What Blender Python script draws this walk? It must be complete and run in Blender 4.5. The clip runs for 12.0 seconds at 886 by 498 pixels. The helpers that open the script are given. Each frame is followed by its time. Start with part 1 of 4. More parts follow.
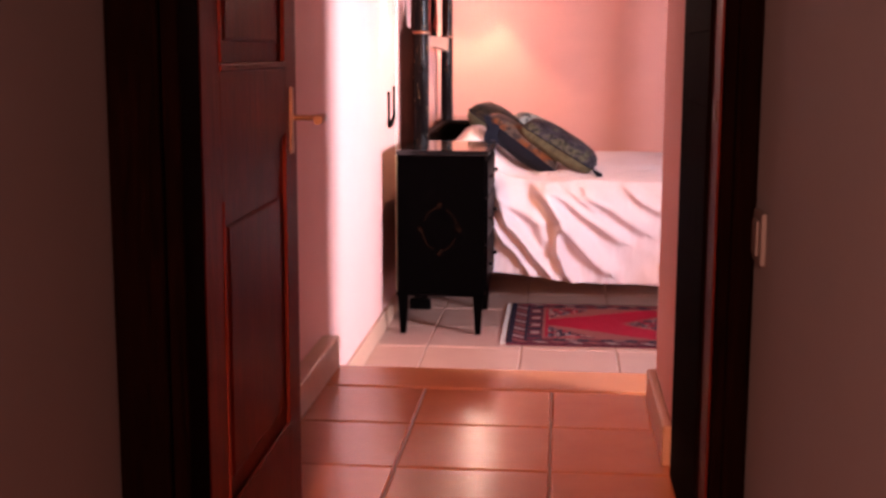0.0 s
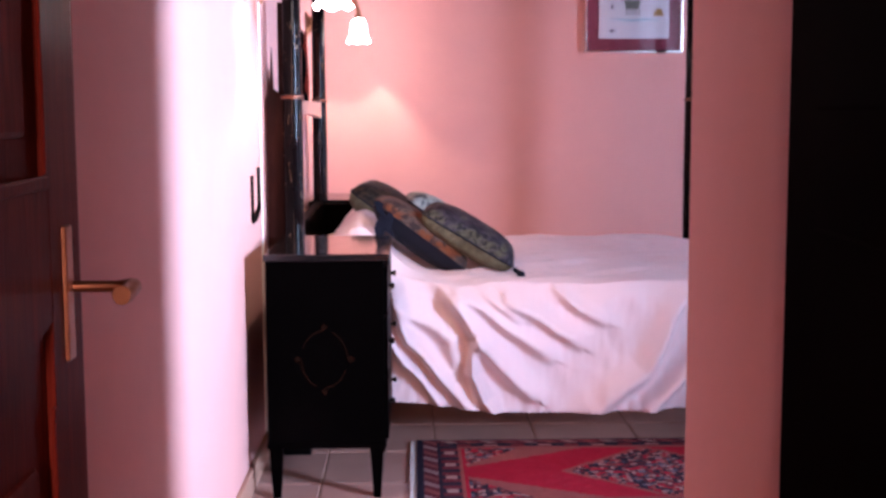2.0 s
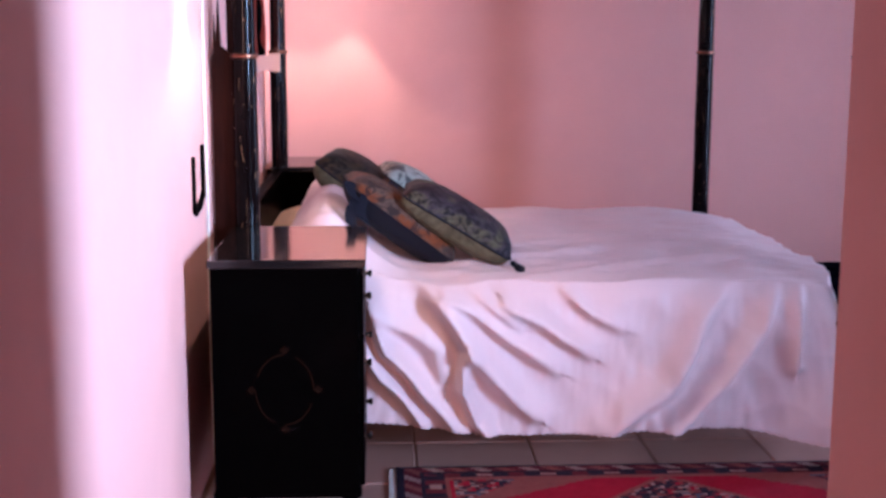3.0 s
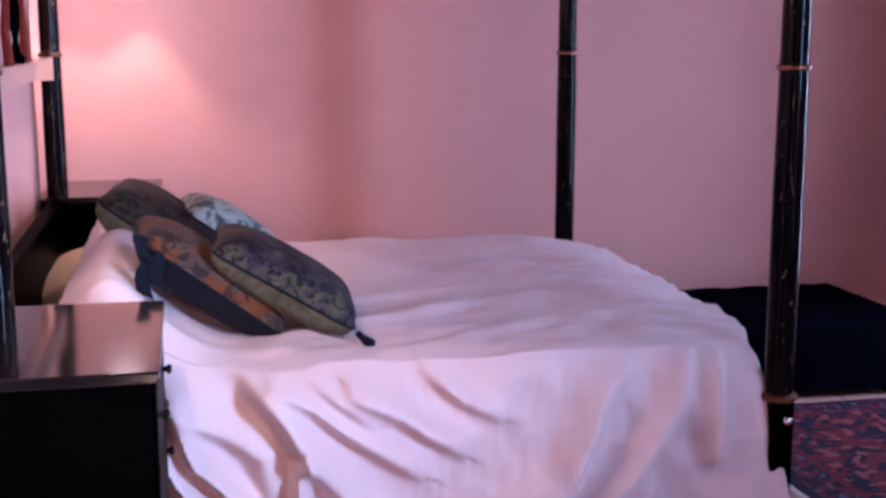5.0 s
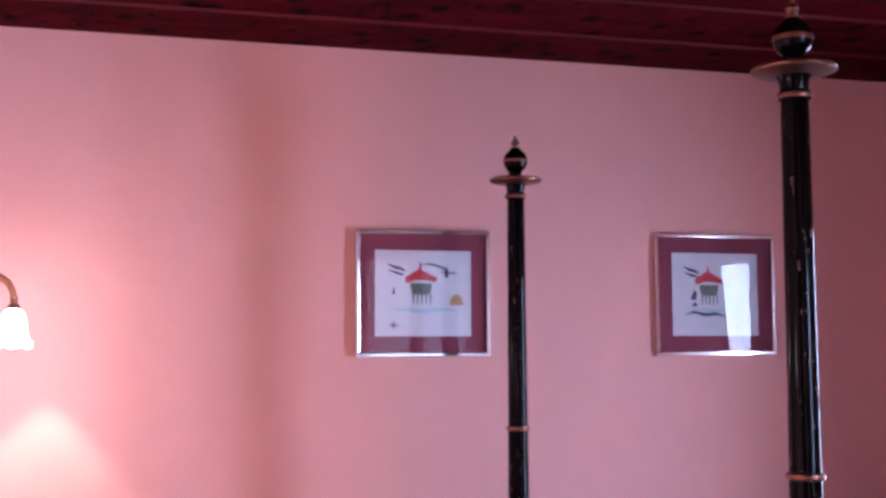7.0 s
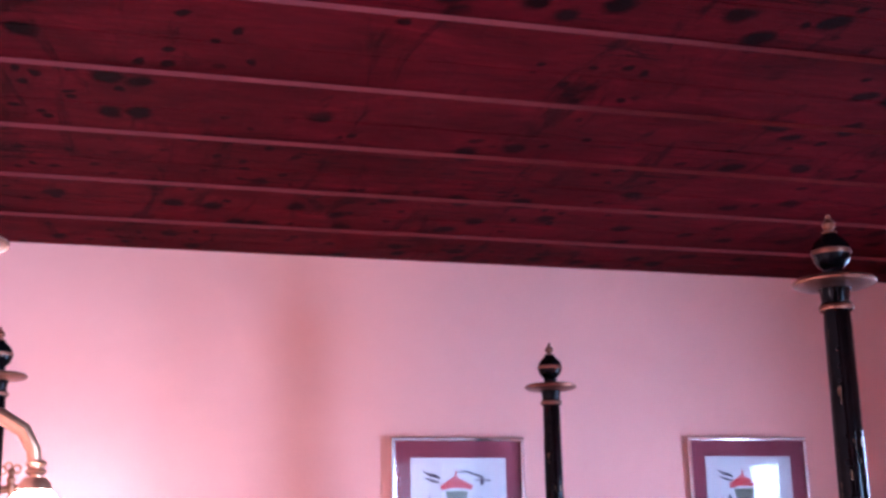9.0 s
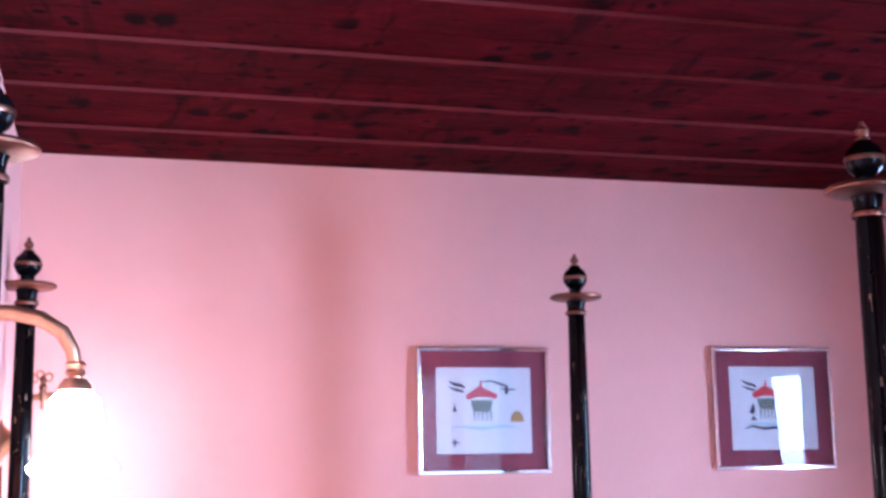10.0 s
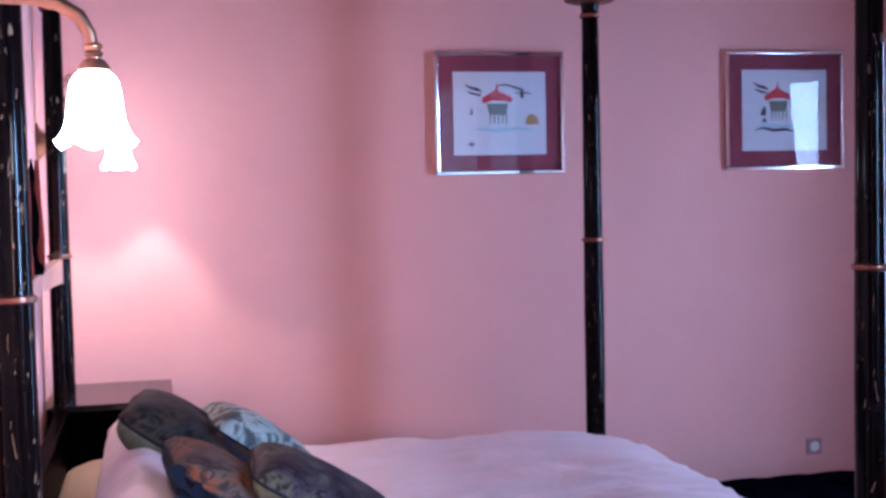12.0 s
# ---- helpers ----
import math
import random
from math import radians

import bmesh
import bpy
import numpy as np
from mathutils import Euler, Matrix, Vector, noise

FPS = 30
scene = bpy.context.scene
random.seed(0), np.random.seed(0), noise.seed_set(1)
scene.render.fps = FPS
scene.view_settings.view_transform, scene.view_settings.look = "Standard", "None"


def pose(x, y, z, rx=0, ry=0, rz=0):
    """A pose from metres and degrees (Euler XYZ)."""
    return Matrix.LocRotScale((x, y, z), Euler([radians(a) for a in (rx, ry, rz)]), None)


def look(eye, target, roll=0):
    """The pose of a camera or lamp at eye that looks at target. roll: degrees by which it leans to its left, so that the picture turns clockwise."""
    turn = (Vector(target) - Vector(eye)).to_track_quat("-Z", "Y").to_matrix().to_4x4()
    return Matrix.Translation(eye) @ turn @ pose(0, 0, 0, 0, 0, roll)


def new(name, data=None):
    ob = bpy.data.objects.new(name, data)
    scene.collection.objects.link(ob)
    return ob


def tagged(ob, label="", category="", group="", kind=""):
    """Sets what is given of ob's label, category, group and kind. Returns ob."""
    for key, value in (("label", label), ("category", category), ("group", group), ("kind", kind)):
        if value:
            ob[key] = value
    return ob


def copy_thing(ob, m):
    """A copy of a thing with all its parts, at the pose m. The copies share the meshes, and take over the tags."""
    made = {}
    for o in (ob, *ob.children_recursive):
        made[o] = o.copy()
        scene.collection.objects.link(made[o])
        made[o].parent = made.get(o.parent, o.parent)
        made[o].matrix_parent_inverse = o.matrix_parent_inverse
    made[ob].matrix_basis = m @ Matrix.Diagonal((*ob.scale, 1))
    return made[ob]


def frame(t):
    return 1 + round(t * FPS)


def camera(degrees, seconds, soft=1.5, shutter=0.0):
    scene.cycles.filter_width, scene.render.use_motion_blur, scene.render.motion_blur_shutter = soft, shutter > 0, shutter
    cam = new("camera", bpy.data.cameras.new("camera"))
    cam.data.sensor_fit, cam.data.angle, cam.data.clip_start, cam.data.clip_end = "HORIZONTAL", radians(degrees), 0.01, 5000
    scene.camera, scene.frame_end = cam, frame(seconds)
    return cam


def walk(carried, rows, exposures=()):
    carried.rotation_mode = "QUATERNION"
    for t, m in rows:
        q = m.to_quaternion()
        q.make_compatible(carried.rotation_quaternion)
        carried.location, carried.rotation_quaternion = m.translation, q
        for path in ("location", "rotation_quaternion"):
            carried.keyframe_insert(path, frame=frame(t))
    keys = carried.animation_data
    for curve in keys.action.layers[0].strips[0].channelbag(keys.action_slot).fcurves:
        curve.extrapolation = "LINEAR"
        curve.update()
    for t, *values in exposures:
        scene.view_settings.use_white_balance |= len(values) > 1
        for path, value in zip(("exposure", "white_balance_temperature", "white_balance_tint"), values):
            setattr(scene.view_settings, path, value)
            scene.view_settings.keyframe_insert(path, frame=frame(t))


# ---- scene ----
cam = camera(39.3, 12.0, 3.0)
PATH = [
    (0, (0.793, -3.042, 1.213), (0.61, -1.075, 0.898), 0.2),
    (0.5, (0.721, -2.761, 1.263), (0.637, -0.785, 0.965), 0.1),
    (1, (0.651, -2.487, 1.247), (0.628, -0.504, 0.991), 0.5),
    (1.5, (0.598, -2.113, 1.246), (0.62, -0.127, 1.012), 0.5),
    (2, (0.588, -1.724, 1.254), (0.631, 0.262, 1.03), -0.2),
    (2.5, (0.578, -1.361, 1.304), (0.635, 0.621, 1.045), -0.2),
    (2.7, (0.553, -1.165, 1.32), (0.624, 0.811, 1.023), -0.0),
    (4.3, (0.51, -0.244, 1.381), (0.811, 1.698, 1.009), 0.1),
    (4.5, (0.538, -0.142, 1.38), (0.861, 1.794, 0.996), 0.3),
    (5, (0.567, 0.013, 1.395), (0.963, 1.942, 1.043), -0.0),
    (5.5, (0.595, 0.228, 1.441), (1.077, 2.149, 1.164), 0.4),
    (6, (0.508, 0.363, 1.467), (1.082, 2.275, 1.346), 0.9),
    (6.5, (0.507, 0.428, 1.498), (1.084, 2.343, 1.522), 0.7),
    (7, (0.526, 0.45, 1.566), (1.077, 2.366, 1.733), -0.3),
    (7.5, (0.512, 0.453, 1.586), (1.053, 2.353, 1.898), -0.8),
    (7.7, (0.514, 0.457, 1.597), (1.05, 2.349, 1.959), -0.9),
    (9.3, (0.39, 0.375, 1.597), (0.917, 2.243, 2.077), -0.9),
    (9.5, (0.392, 0.361, 1.595), (0.909, 2.238, 2.05), -0.8),
    (10, (0.379, 0.419, 1.579), (0.887, 2.322, 1.926), -0.9),
    (10.5, (0.39, 0.269, 1.559), (0.879, 2.196, 1.783), -0.7),
    (11, (0.408, 0.224, 1.534), (0.871, 2.166, 1.648), -0.9),
    (11.5, (0.406, 0.254, 1.519), (0.866, 2.2, 1.531), -0.9),
    (12, (0.409, 0.269, 1.497), (0.863, 2.214, 1.401), -1.2),
]
EXPOSURE = [(0, 0.2, 7900, 34), (0.5, 0.18, 7200, 32), (1.0, 0.05, 6500, 30), (1.5, 0.1, 6000, 25), (2.5, -0.05, 5500, 20), (4.5, -0.35, 5020, 17), (5.5, -0.05, 5300, 24), (6.5, 0.2, 5450, 23), (7.5, 0.31, 5500, 22), (9.5, 1.03, 4800, 10), (10.5, 0.62, 4820, 8), (12, 0.0, 4600, 10)]
walk(cam, [(t, look(eye, target, roll)) for t, eye, target, roll in PATH], EXPOSURE)

# ---- light ----
world = bpy.data.worlds.new("sky")
scene.world = world
world.use_nodes = True
sky = world.node_tree.nodes.new("ShaderNodeTexSky")
sky.sky_type, sky.sun_disc = "NISHITA", False
sky.sun_elevation, sky.sun_rotation = radians(40), radians(120)
back = world.node_tree.nodes["Background"]
world.node_tree.links.new(sky.outputs[0], back.inputs[0])
back.inputs[1].default_value = 0.12


def area_light(name, m, w, h, power, colour, spread=180):
    d = bpy.data.lights.new(name, "AREA")
    d.shape, d.size, d.size_y, d.energy, d.color = "RECTANGLE", w, h, power, colour
    d.spread = radians(spread)
    ob = new(name, d)
    ob.matrix_world = m
    return ob


def bulb(name, place, power, colour, radius=0.02):
    d = bpy.data.lights.new(name, "POINT")
    d.energy, d.color, d.shadow_soft_size = power, colour, radius
    ob = new(name, d)
    ob.location = place
    return ob


XR, YF, ZC = 4.00, 5.07, 2.74        # right wall, far wall, ceiling
XL, YN = 0.035, -1.16                # head wall, back of the entrance wall
STEP = 0.19                          # the entrance stands one step above the room
area_light("daylight_far_window", look((XR + 0.06, 3.575, 1.20), (0.8, 4.45, 0.85)), 0.34, 1.7, 48, (0.66, 0.78, 1.0), 130)
area_light("daylight_near_window", look((XR + 0.06, -0.78, 1.62), (0, 1.60, 1.3)), 0.66, 1.1, 106, (0.60, 0.77, 1.0), 72)
# unseen fill lamp added behind the start of the path to brighten the hall
area_light("added_hall_fill", look((0.48, -4.64, 1.7), (0.80, 0, 1.1)), 0.45, 0.9, 120, (1.0, 0.52, 0.35))
bulb("bulb_near", (0.325, 2.367, 1.632), 22, (1.0, 0.68, 0.45), 0.006)
bulb("bulb_far", (0.303, 4.68, 1.644), 22, (1.0, 0.68, 0.45), 0.006)

# ---- materials ----


class Mat:
    """A small builder for node materials."""

    def __init__(self, name, rough=0.6, metal=0.0, spec=0.5, ior=1.5):
        self.m = bpy.data.materials.new(name)
        self.m.use_nodes = True
        self.t = self.m.node_tree
        self.b = self.t.nodes["Principled BSDF"]
        self.b.inputs["Roughness"].default_value = rough
        self.b.inputs["Metallic"].default_value = metal
        self.b.inputs["Specular IOR Level"].default_value = spec
        self.b.inputs["IOR"].default_value = ior
        self.coords = None

    def node(self, kind, **values):
        n = self.t.nodes.new(kind)
        for k, v in values.items():
            n.inputs[k].default_value = v
        return n

    def link(self, a, b):
        self.t.links.new(a, b)

    def where(self, scale=(1, 1, 1), generated=False):
        tc = self.node("ShaderNodeTexCoord")
        mp = self.node("ShaderNodeMapping")
        mp.inputs["Scale"].default_value = scale
        self.link(tc.outputs["Generated" if generated else "Object"], mp.inputs[0])
        return mp.outputs[0]

    def world_where(self, scale=(1, 1, 1)):
        g = self.node("ShaderNodeNewGeometry")
        mp = self.node("ShaderNodeMapping")
        mp.inputs["Scale"].default_value = scale
        self.link(g.outputs["Position"], mp.inputs[0])
        return mp.outputs[0]

    def noise(self, at, scale, detail=4, rough=0.55, distortion=0.0):
        n = self.node("ShaderNodeTexNoise", Scale=scale, Detail=detail, Roughness=rough, Distortion=distortion)
        self.link(at, n.inputs["Vector"])
        return n.outputs["Fac"]

    def ramp(self, fac, stops):
        r = self.t.nodes.new("ShaderNodeValToRGB")
        while len(r.color_ramp.elements) < len(stops):
            r.color_ramp.elements.new(0.5)
        for e, (p, c) in zip(r.color_ramp.elements, stops):
            e.position, e.color = p, (*c, 1)
        self.link(fac, r.inputs[0])
        return r.outputs[0]

    def mix(self, fac, a, b, mode="MIX"):
        n = self.t.nodes.new("ShaderNodeMix")
        n.data_type, n.blend_type = "RGBA", mode
        for s, v in ((n.inputs[0], fac), (n.inputs[6], a), (n.inputs[7], b)):
            if isinstance(v, (int, float)):
                s.default_value = v
            elif isinstance(v, tuple):
                s.default_value = (*v, 1)
            else:
                self.link(v, s)
        return n.outputs[2]

    def colour(self, c):
        if isinstance(c, tuple):
            self.b.inputs["Base Color"].default_value = (*c, 1)
        else:
            self.link(c, self.b.inputs["Base Color"])
        return self

    def roughness(self, fac, lo, hi):
        n = self.node("ShaderNodeMapRange")
        n.inputs[3].default_value, n.inputs[4].default_value = lo, hi
        self.link(fac, n.inputs[0])
        self.link(n.outputs[0], self.b.inputs["Roughness"])

    def bump(self, fac, strength, distance=0.01):
        n = self.node("ShaderNodeBump", Strength=strength, Distance=distance)
        self.link(fac, n.inputs["Height"])
        self.link(n.outputs[0], self.b.inputs["Normal"])


def scaled(c, k):
    return tuple(v * k for v in c)


def plaster(name, c):
    m = Mat(name, 0.85, spec=0.25)
    p = m.world_where()
    big, fine = m.noise(p, 1.6, 5, 0.6, 0.6), m.noise(p, 60, 4)
    col = m.ramp(big, [(0.3, scaled(c, 0.92)), (0.7, scaled(c, 1.05))])
    col = m.mix(m.noise(p, 9, 5, 0.65), scaled(c, 0.94), col)
    m.colour(col)
    m.bump(m.mix(0.5, fine, m.noise(p, 7, 3)), 0.25, 0.004)
    return m.m


def wood(name, dark, light, scale=(2, 30, 30), rough=0.35, grain=3.0, bump=0.15, spec=0.3, ior=1.5):
    m = Mat(name, rough, spec=spec, ior=ior)
    p = m.where(scale)
    g = m.noise(p, grain, 6, 0.65, 1.2)
    col = m.ramp(g, [(0.3, dark), (0.7, light)])
    p2 = m.world_where()
    col = m.mix(m.noise(p2, 5, 3), col, scaled(dark, 0.8), "MIX")
    m.colour(col)
    m.roughness(g, rough * 0.8, rough * 1.25)
    m.bump(g, bump, 0.003)
    return m.m


def metal(name, c, rough=0.3, dirt=0.5):
    m = Mat(name, rough, 1.0)
    p = m.world_where()
    n = m.noise(p, 40, 4)
    m.colour(m.mix(n, c, scaled(c, dirt)))
    m.roughness(m.noise(p, 90, 3), rough * 0.7, rough * 1.5)
    return m.m


def plain(name, c, rough=0.5, spec=0.5, vary=0.12, scale=25, ior=1.5):
    m = Mat(name, rough, spec=spec, ior=ior)
    n = m.noise(m.world_where(), scale, 4)
    m.colour(m.mix(n, scaled(c, 1 - vary), scaled(c, 1 + vary)))
    return m.m


def lacquer():
    """Black lacquer with worn gilt flecks."""
    m = Mat("black_lacquer_gilt", 0.1, ior=1.17)
    p = m.where((85, 85, 20))
    v = m.noise(p, 1.0, 2, 0.5, 0.8)
    f = m.ramp(v, [(0.67, (0, 0, 0)), (0.70, (1, 1, 1))])
    p2 = m.world_where()
    base = m.mix(m.noise(p2, 20, 3), (0.0012, 0.001, 0.0012), (0.004, 0.002, 0.002))
    m.colour(m.mix(f, base, (0.15, 0.085, 0.05)))
    m.roughness(f, 0.09, 0.45)
    return m.m


def tile_mat(name, a, b, lo=0.2, hi=0.5):
    m = Mat(name, 0.32)
    p = m.world_where()
    info = m.node("ShaderNodeObjectInfo")
    col = m.mix(m.noise(p, 7, 5, 0.6), a, b)
    hue = m.node("ShaderNodeHueSaturation")
    mr = m.node("ShaderNodeMapRange")
    mr.inputs[3].default_value, mr.inputs[4].default_value = 0.88, 1.1
    m.link(info.outputs["Random"], mr.inputs[0])
    m.link(mr.outputs[0], hue.inputs["Value"])
    m.link(col, hue.inputs["Color"])
    m.colour(hue.outputs[0])
    n = m.noise(p, 30, 4)
    m.roughness(m.noise(p, 4, 4), lo, hi)
    m.bump(n, 0.12, 0.003)
    return m.m


def cloth(name, c, rough=0.75, sheen=0.3, vary=0.06, ior=1.4):
    m = Mat(name, rough, spec=0.3, ior=ior)
    p = m.world_where()
    m.colour(m.mix(m.noise(p, 6, 4), scaled(c, 1 - vary), scaled(c, 1 + vary)))
    m.b.inputs["Sheen Weight"].default_value = sheen
    m.bump(m.mix(0.4, m.noise(p, 300, 2), m.noise(p, 22, 4, 0.6)), 0.25, 0.004)
    return m.m


def brocade(name, cols, scale=9, dark=(0.03, 0.03, 0.05), show=0.85):
    """Satin brocade cushion cloth: broad shaded areas under a soft woven figure."""
    m = Mat(name, 0.55, spec=0.15, ior=1.3)
    p = m.where()
    n = m.noise(p, scale * 0.8, 4, 0.6, 1.2)
    k = len(cols)
    col = m.ramp(n, [(0.28 + 0.44 * i / (k - 1), c) for i, c in enumerate(cols)])
    fig = m.ramp(m.noise(p, scale * 3.0, 3, 0.55, 2.0), [(0.47, (0, 0, 0)), (0.59, (show, show, show))])
    col = m.mix(fig, col, dark)
    thread = m.node("ShaderNodeTexWave", Scale=70.0, Distortion=1.5)
    m.link(p, thread.inputs["Vector"])
    m.colour(m.mix(m.mix(0.22, (0, 0, 0), thread.outputs["Fac"]), col, scaled(dark, 0.5)))
    m.bump(m.mix(0.5, m.noise(p, 120, 3), m.noise(p, 14, 3)), 0.6, 0.008)
    return m.m


def ceiling_boards():
    """Dark red stain over knotty, cracked boards."""
    m = Mat("stained_ceiling_boards", 0.7, spec=0.02)
    q = m.world_where()
    g = m.noise(m.world_where((1.6, 9.0, 1.0)), 3, 6, 0.62, 2.2)
    col = m.ramp(g, [(0.28, (0.044, 0.0012, 0.0030)), (0.72, (0.098, 0.0034, 0.0072))])
    cloud = m.ramp(m.noise(m.world_where((1.3, 2.4, 1.0)), 1.9, 5, 0.65, 1.2), [(0.36, (0, 0, 0)), (0.66, (1, 1, 1))])
    col = m.mix(cloud, m.mix(0.6, col, (0.010, 0.0001, 0.0003)), col)
    warp = m.node("ShaderNodeTexNoise", Scale=9.0, Detail=3.0)
    m.link(q, warp.inputs["Vector"])
    bent = m.mix(0.09, m.world_where((1.5, 1.15, 1.0)), warp.outputs["Color"])
    for size, lo, hi, cut in ((3.1, 0.10, 0.19, 0.44), (6.5, 0.09, 0.17, 0.50)):
        v = m.node("ShaderNodeTexVoronoi", Scale=size)
        v.voronoi_dimensions = "2D"
        m.link(bent, v.inputs["Vector"])
        k = m.ramp(v.outputs["Distance"], [(lo, (1, 1, 1)), (hi, (0, 0, 0))])
        pick = m.ramp(m.noise(q, 1.4 * size / 3, 2), [(cut, (0, 0, 0)), (cut + 0.05, (1, 1, 1))])
        col = m.mix(m.mix(1.0, k, pick, "MULTIPLY"), col, (0.0040, 0.0001, 0.0002))
    blot = m.ramp(m.noise(m.world_where((6.0, 1.3, 1.0)), 1.0, 5, 0.65, 1.4), [(0.55, (0, 0, 0)), (0.66, (1, 1, 1))])
    col = m.mix(m.mix(0.75, (0, 0, 0), blot), col, (0.0060, 0.0002, 0.0003))
    crack = m.ramp(m.noise(m.world_where((0.35, 9.0, 1.0)), 1.6, 5, 0.6, 1.6), [(0.482, (0, 0, 0)), (0.494, (1, 1, 1)), (0.506, (1, 1, 1)), (0.518, (0, 0, 0))])
    thin = m.ramp(m.noise(q, 1.1, 2), [(0.48, (0, 0, 0)), (0.54, (1, 1, 1))])
    col = m.mix(m.mix(1.0, crack, thin, "MULTIPLY"), col, (0.0025, 0.0001, 0.0002))
    m.colour(col)
    m.bump(g, 0.3, 0.004)
    return m.m


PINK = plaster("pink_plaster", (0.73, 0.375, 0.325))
# hall plaster kept darker than PINK to offset the added fill lamp
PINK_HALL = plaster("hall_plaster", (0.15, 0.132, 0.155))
TILE_ROOM = tile_mat("terracotta_tile_room", (0.41, 0.215, 0.165), (0.50, 0.285, 0.225))
TILE_HALL = tile_mat("terracotta_tile_hall", (0.52, 0.155, 0.065), (0.66, 0.225, 0.10), 0.10, 0.30)
GROUT = plain("grout", (0.33, 0.21, 0.155), 0.9)
SKIRT = plain("skirting_tile", (0.52, 0.28, 0.19), 0.4)
CEIL = ceiling_boards()
# lips of the same stained boards, with the light they catch put into the colour
CEIL_LIP = plain("lit_board_edge", (0.125, 0.020, 0.021), 0.7, 0.1)
DOOR = wood("mahogany", (0.11, 0.013, 0.009), (0.38, 0.062, 0.038), (30, 30, 1.6), 0.36, spec=0.5, ior=1.08)
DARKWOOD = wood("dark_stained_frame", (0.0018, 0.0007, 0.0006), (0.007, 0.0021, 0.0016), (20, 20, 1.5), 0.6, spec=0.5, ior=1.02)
LACQ = lacquer()
BLACK = plain("black_lacquer", (0.007, 0.006, 0.006), 0.10, 0.5, 0.3)
BLACKSIDE = plain("black_painted_wood", (0.0010, 0.0007, 0.0007), 0.35, 0.5, 0.3, 25, 1.03)
BALL = plain("black_ball_lacquer", (0.003, 0.0025, 0.003), 0.08, 0.5, 0.3, 25, 1.2)
GILT = metal("worn_gilt", (0.27, 0.11, 0.07), 0.36)
BRASS = metal("antique_brass", (0.55, 0.27, 0.16), 0.36)
CHROME = metal("polished_silver_frame", (0.86, 0.84, 0.82), 0.12, 0.85)
IVORY = plain("painted_rail", (0.42, 0.27, 0.22), 0.3)
SPREAD = cloth("pale_bedspread", (0.72, 0.53, 0.52), rough=0.45, sheen=0.1, ior=1.5)
PILLOW = cloth("pillow_case", (0.55, 0.36, 0.22))
NAVY = cloth("navy_velvet", (0.0008, 0.0010, 0.0026), sheen=0.0, ior=1.03)
NAVYBOW = cloth("navy_ribbon", (0.006, 0.007, 0.013), sheen=0.05, ior=1.2)
SWITCH = plain("dull_switch_plastic", (0.085, 0.065, 0.07), 0.5)
PLASTIC = plain("white_plastic", (0.72, 0.68, 0.62), 0.4, vary=0.05)
GREYPLASTIC = plain("old_socket", (0.36, 0.21, 0.20), 0.5)
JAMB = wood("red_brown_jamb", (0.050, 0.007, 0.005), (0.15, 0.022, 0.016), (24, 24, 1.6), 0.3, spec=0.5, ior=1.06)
BLACKP = plain("black_plastic", (0.0012, 0.0012, 0.0014), 0.3, ior=1.08)
MATBOARD = plain("burgundy_mount", (0.20, 0.035, 0.055), 0.8, 0.2)
PAPER = plain("white_paper", (0.62, 0.56, 0.58), 0.9, 0.1, 0.03)
CURTAIN = cloth("white_curtain", (0.80, 0.80, 0.82), sheen=0.2)
C1 = [brocade("cushion_plum_grey", [(0.0094, 0.0075, 0.0094), (0.0281, 0.0205, 0.0243), (0.0468, 0.0374, 0.0468), (0.0936, 0.0842, 0.0515), (0.0187, 0.0149, 0.0169)], 7, (0.0065, 0.0056, 0.0084)), brocade("cushion_sage", [(0.0796, 0.0562, 0.0337), (0.1123, 0.1048, 0.0637), (0.1638, 0.1544, 0.0936), (0.0562, 0.0450, 0.0263)], 6, (0.0468, 0.0374, 0.0243), 0.4)]
C2 = [brocade("cushion_rust", [(0.0281, 0.0187, 0.0187), (0.0702, 0.0393, 0.0319), (0.0983, 0.0673, 0.0515), (0.1544, 0.0421, 0.0112), (0.0468, 0.0281, 0.0243)], 6, (0.0187, 0.0131, 0.0149)), cloth("navy_backing", (0.0056, 0.0061, 0.0112), sheen=0.0)]
C3 = [brocade("cushion_pale_blue", [(0.2059, 0.2340, 0.2153), (0.3089, 0.3370, 0.2995), (0.3744, 0.3838, 0.3370), (0.2434, 0.2621, 0.2340)], 4, (0.0281, 0.0243, 0.0319), 0.85), brocade("cushion_brown", [(0.0281, 0.0196, 0.0159), (0.0702, 0.0328, 0.0159), (0.1264, 0.0459, 0.0159)], 7)]
C4 = [brocade("cushion_slate", [(0.0112, 0.0103, 0.0112), (0.0281, 0.0252, 0.0225), (0.0562, 0.0337, 0.0187), (0.0169, 0.0140, 0.0149)], 6, (0.0065, 0.0056, 0.0065)), brocade("cushion_moss", [(0.0796, 0.0749, 0.0450), (0.1404, 0.1357, 0.0824), (0.1778, 0.1685, 0.1030)], 6, (0.0655, 0.0562, 0.0374), 0.4)]

glass = Mat("clear_glass", 0.0)
glass.b.inputs["Transmission Weight"].default_value = 1.0
glass.b.inputs["IOR"].default_value = 1.30
GLASS = glass.m

shade = Mat("lit_frosted_glass", 0.4)
shade.colour((0.9, 0.86, 0.8))
shade.b.inputs["Emission Color"].default_value = (1.0, 0.80, 0.66, 1)
shade.b.inputs["Emission Strength"].default_value = 48.0
SHADE = shade.m

sky_card = Mat("bright_outdoors", 1.0)
sky_card.colour((0.0, 0.0, 0.0))
sky_card.b.inputs["Emission Color"].default_value = (0.72, 0.82, 1.0, 1)
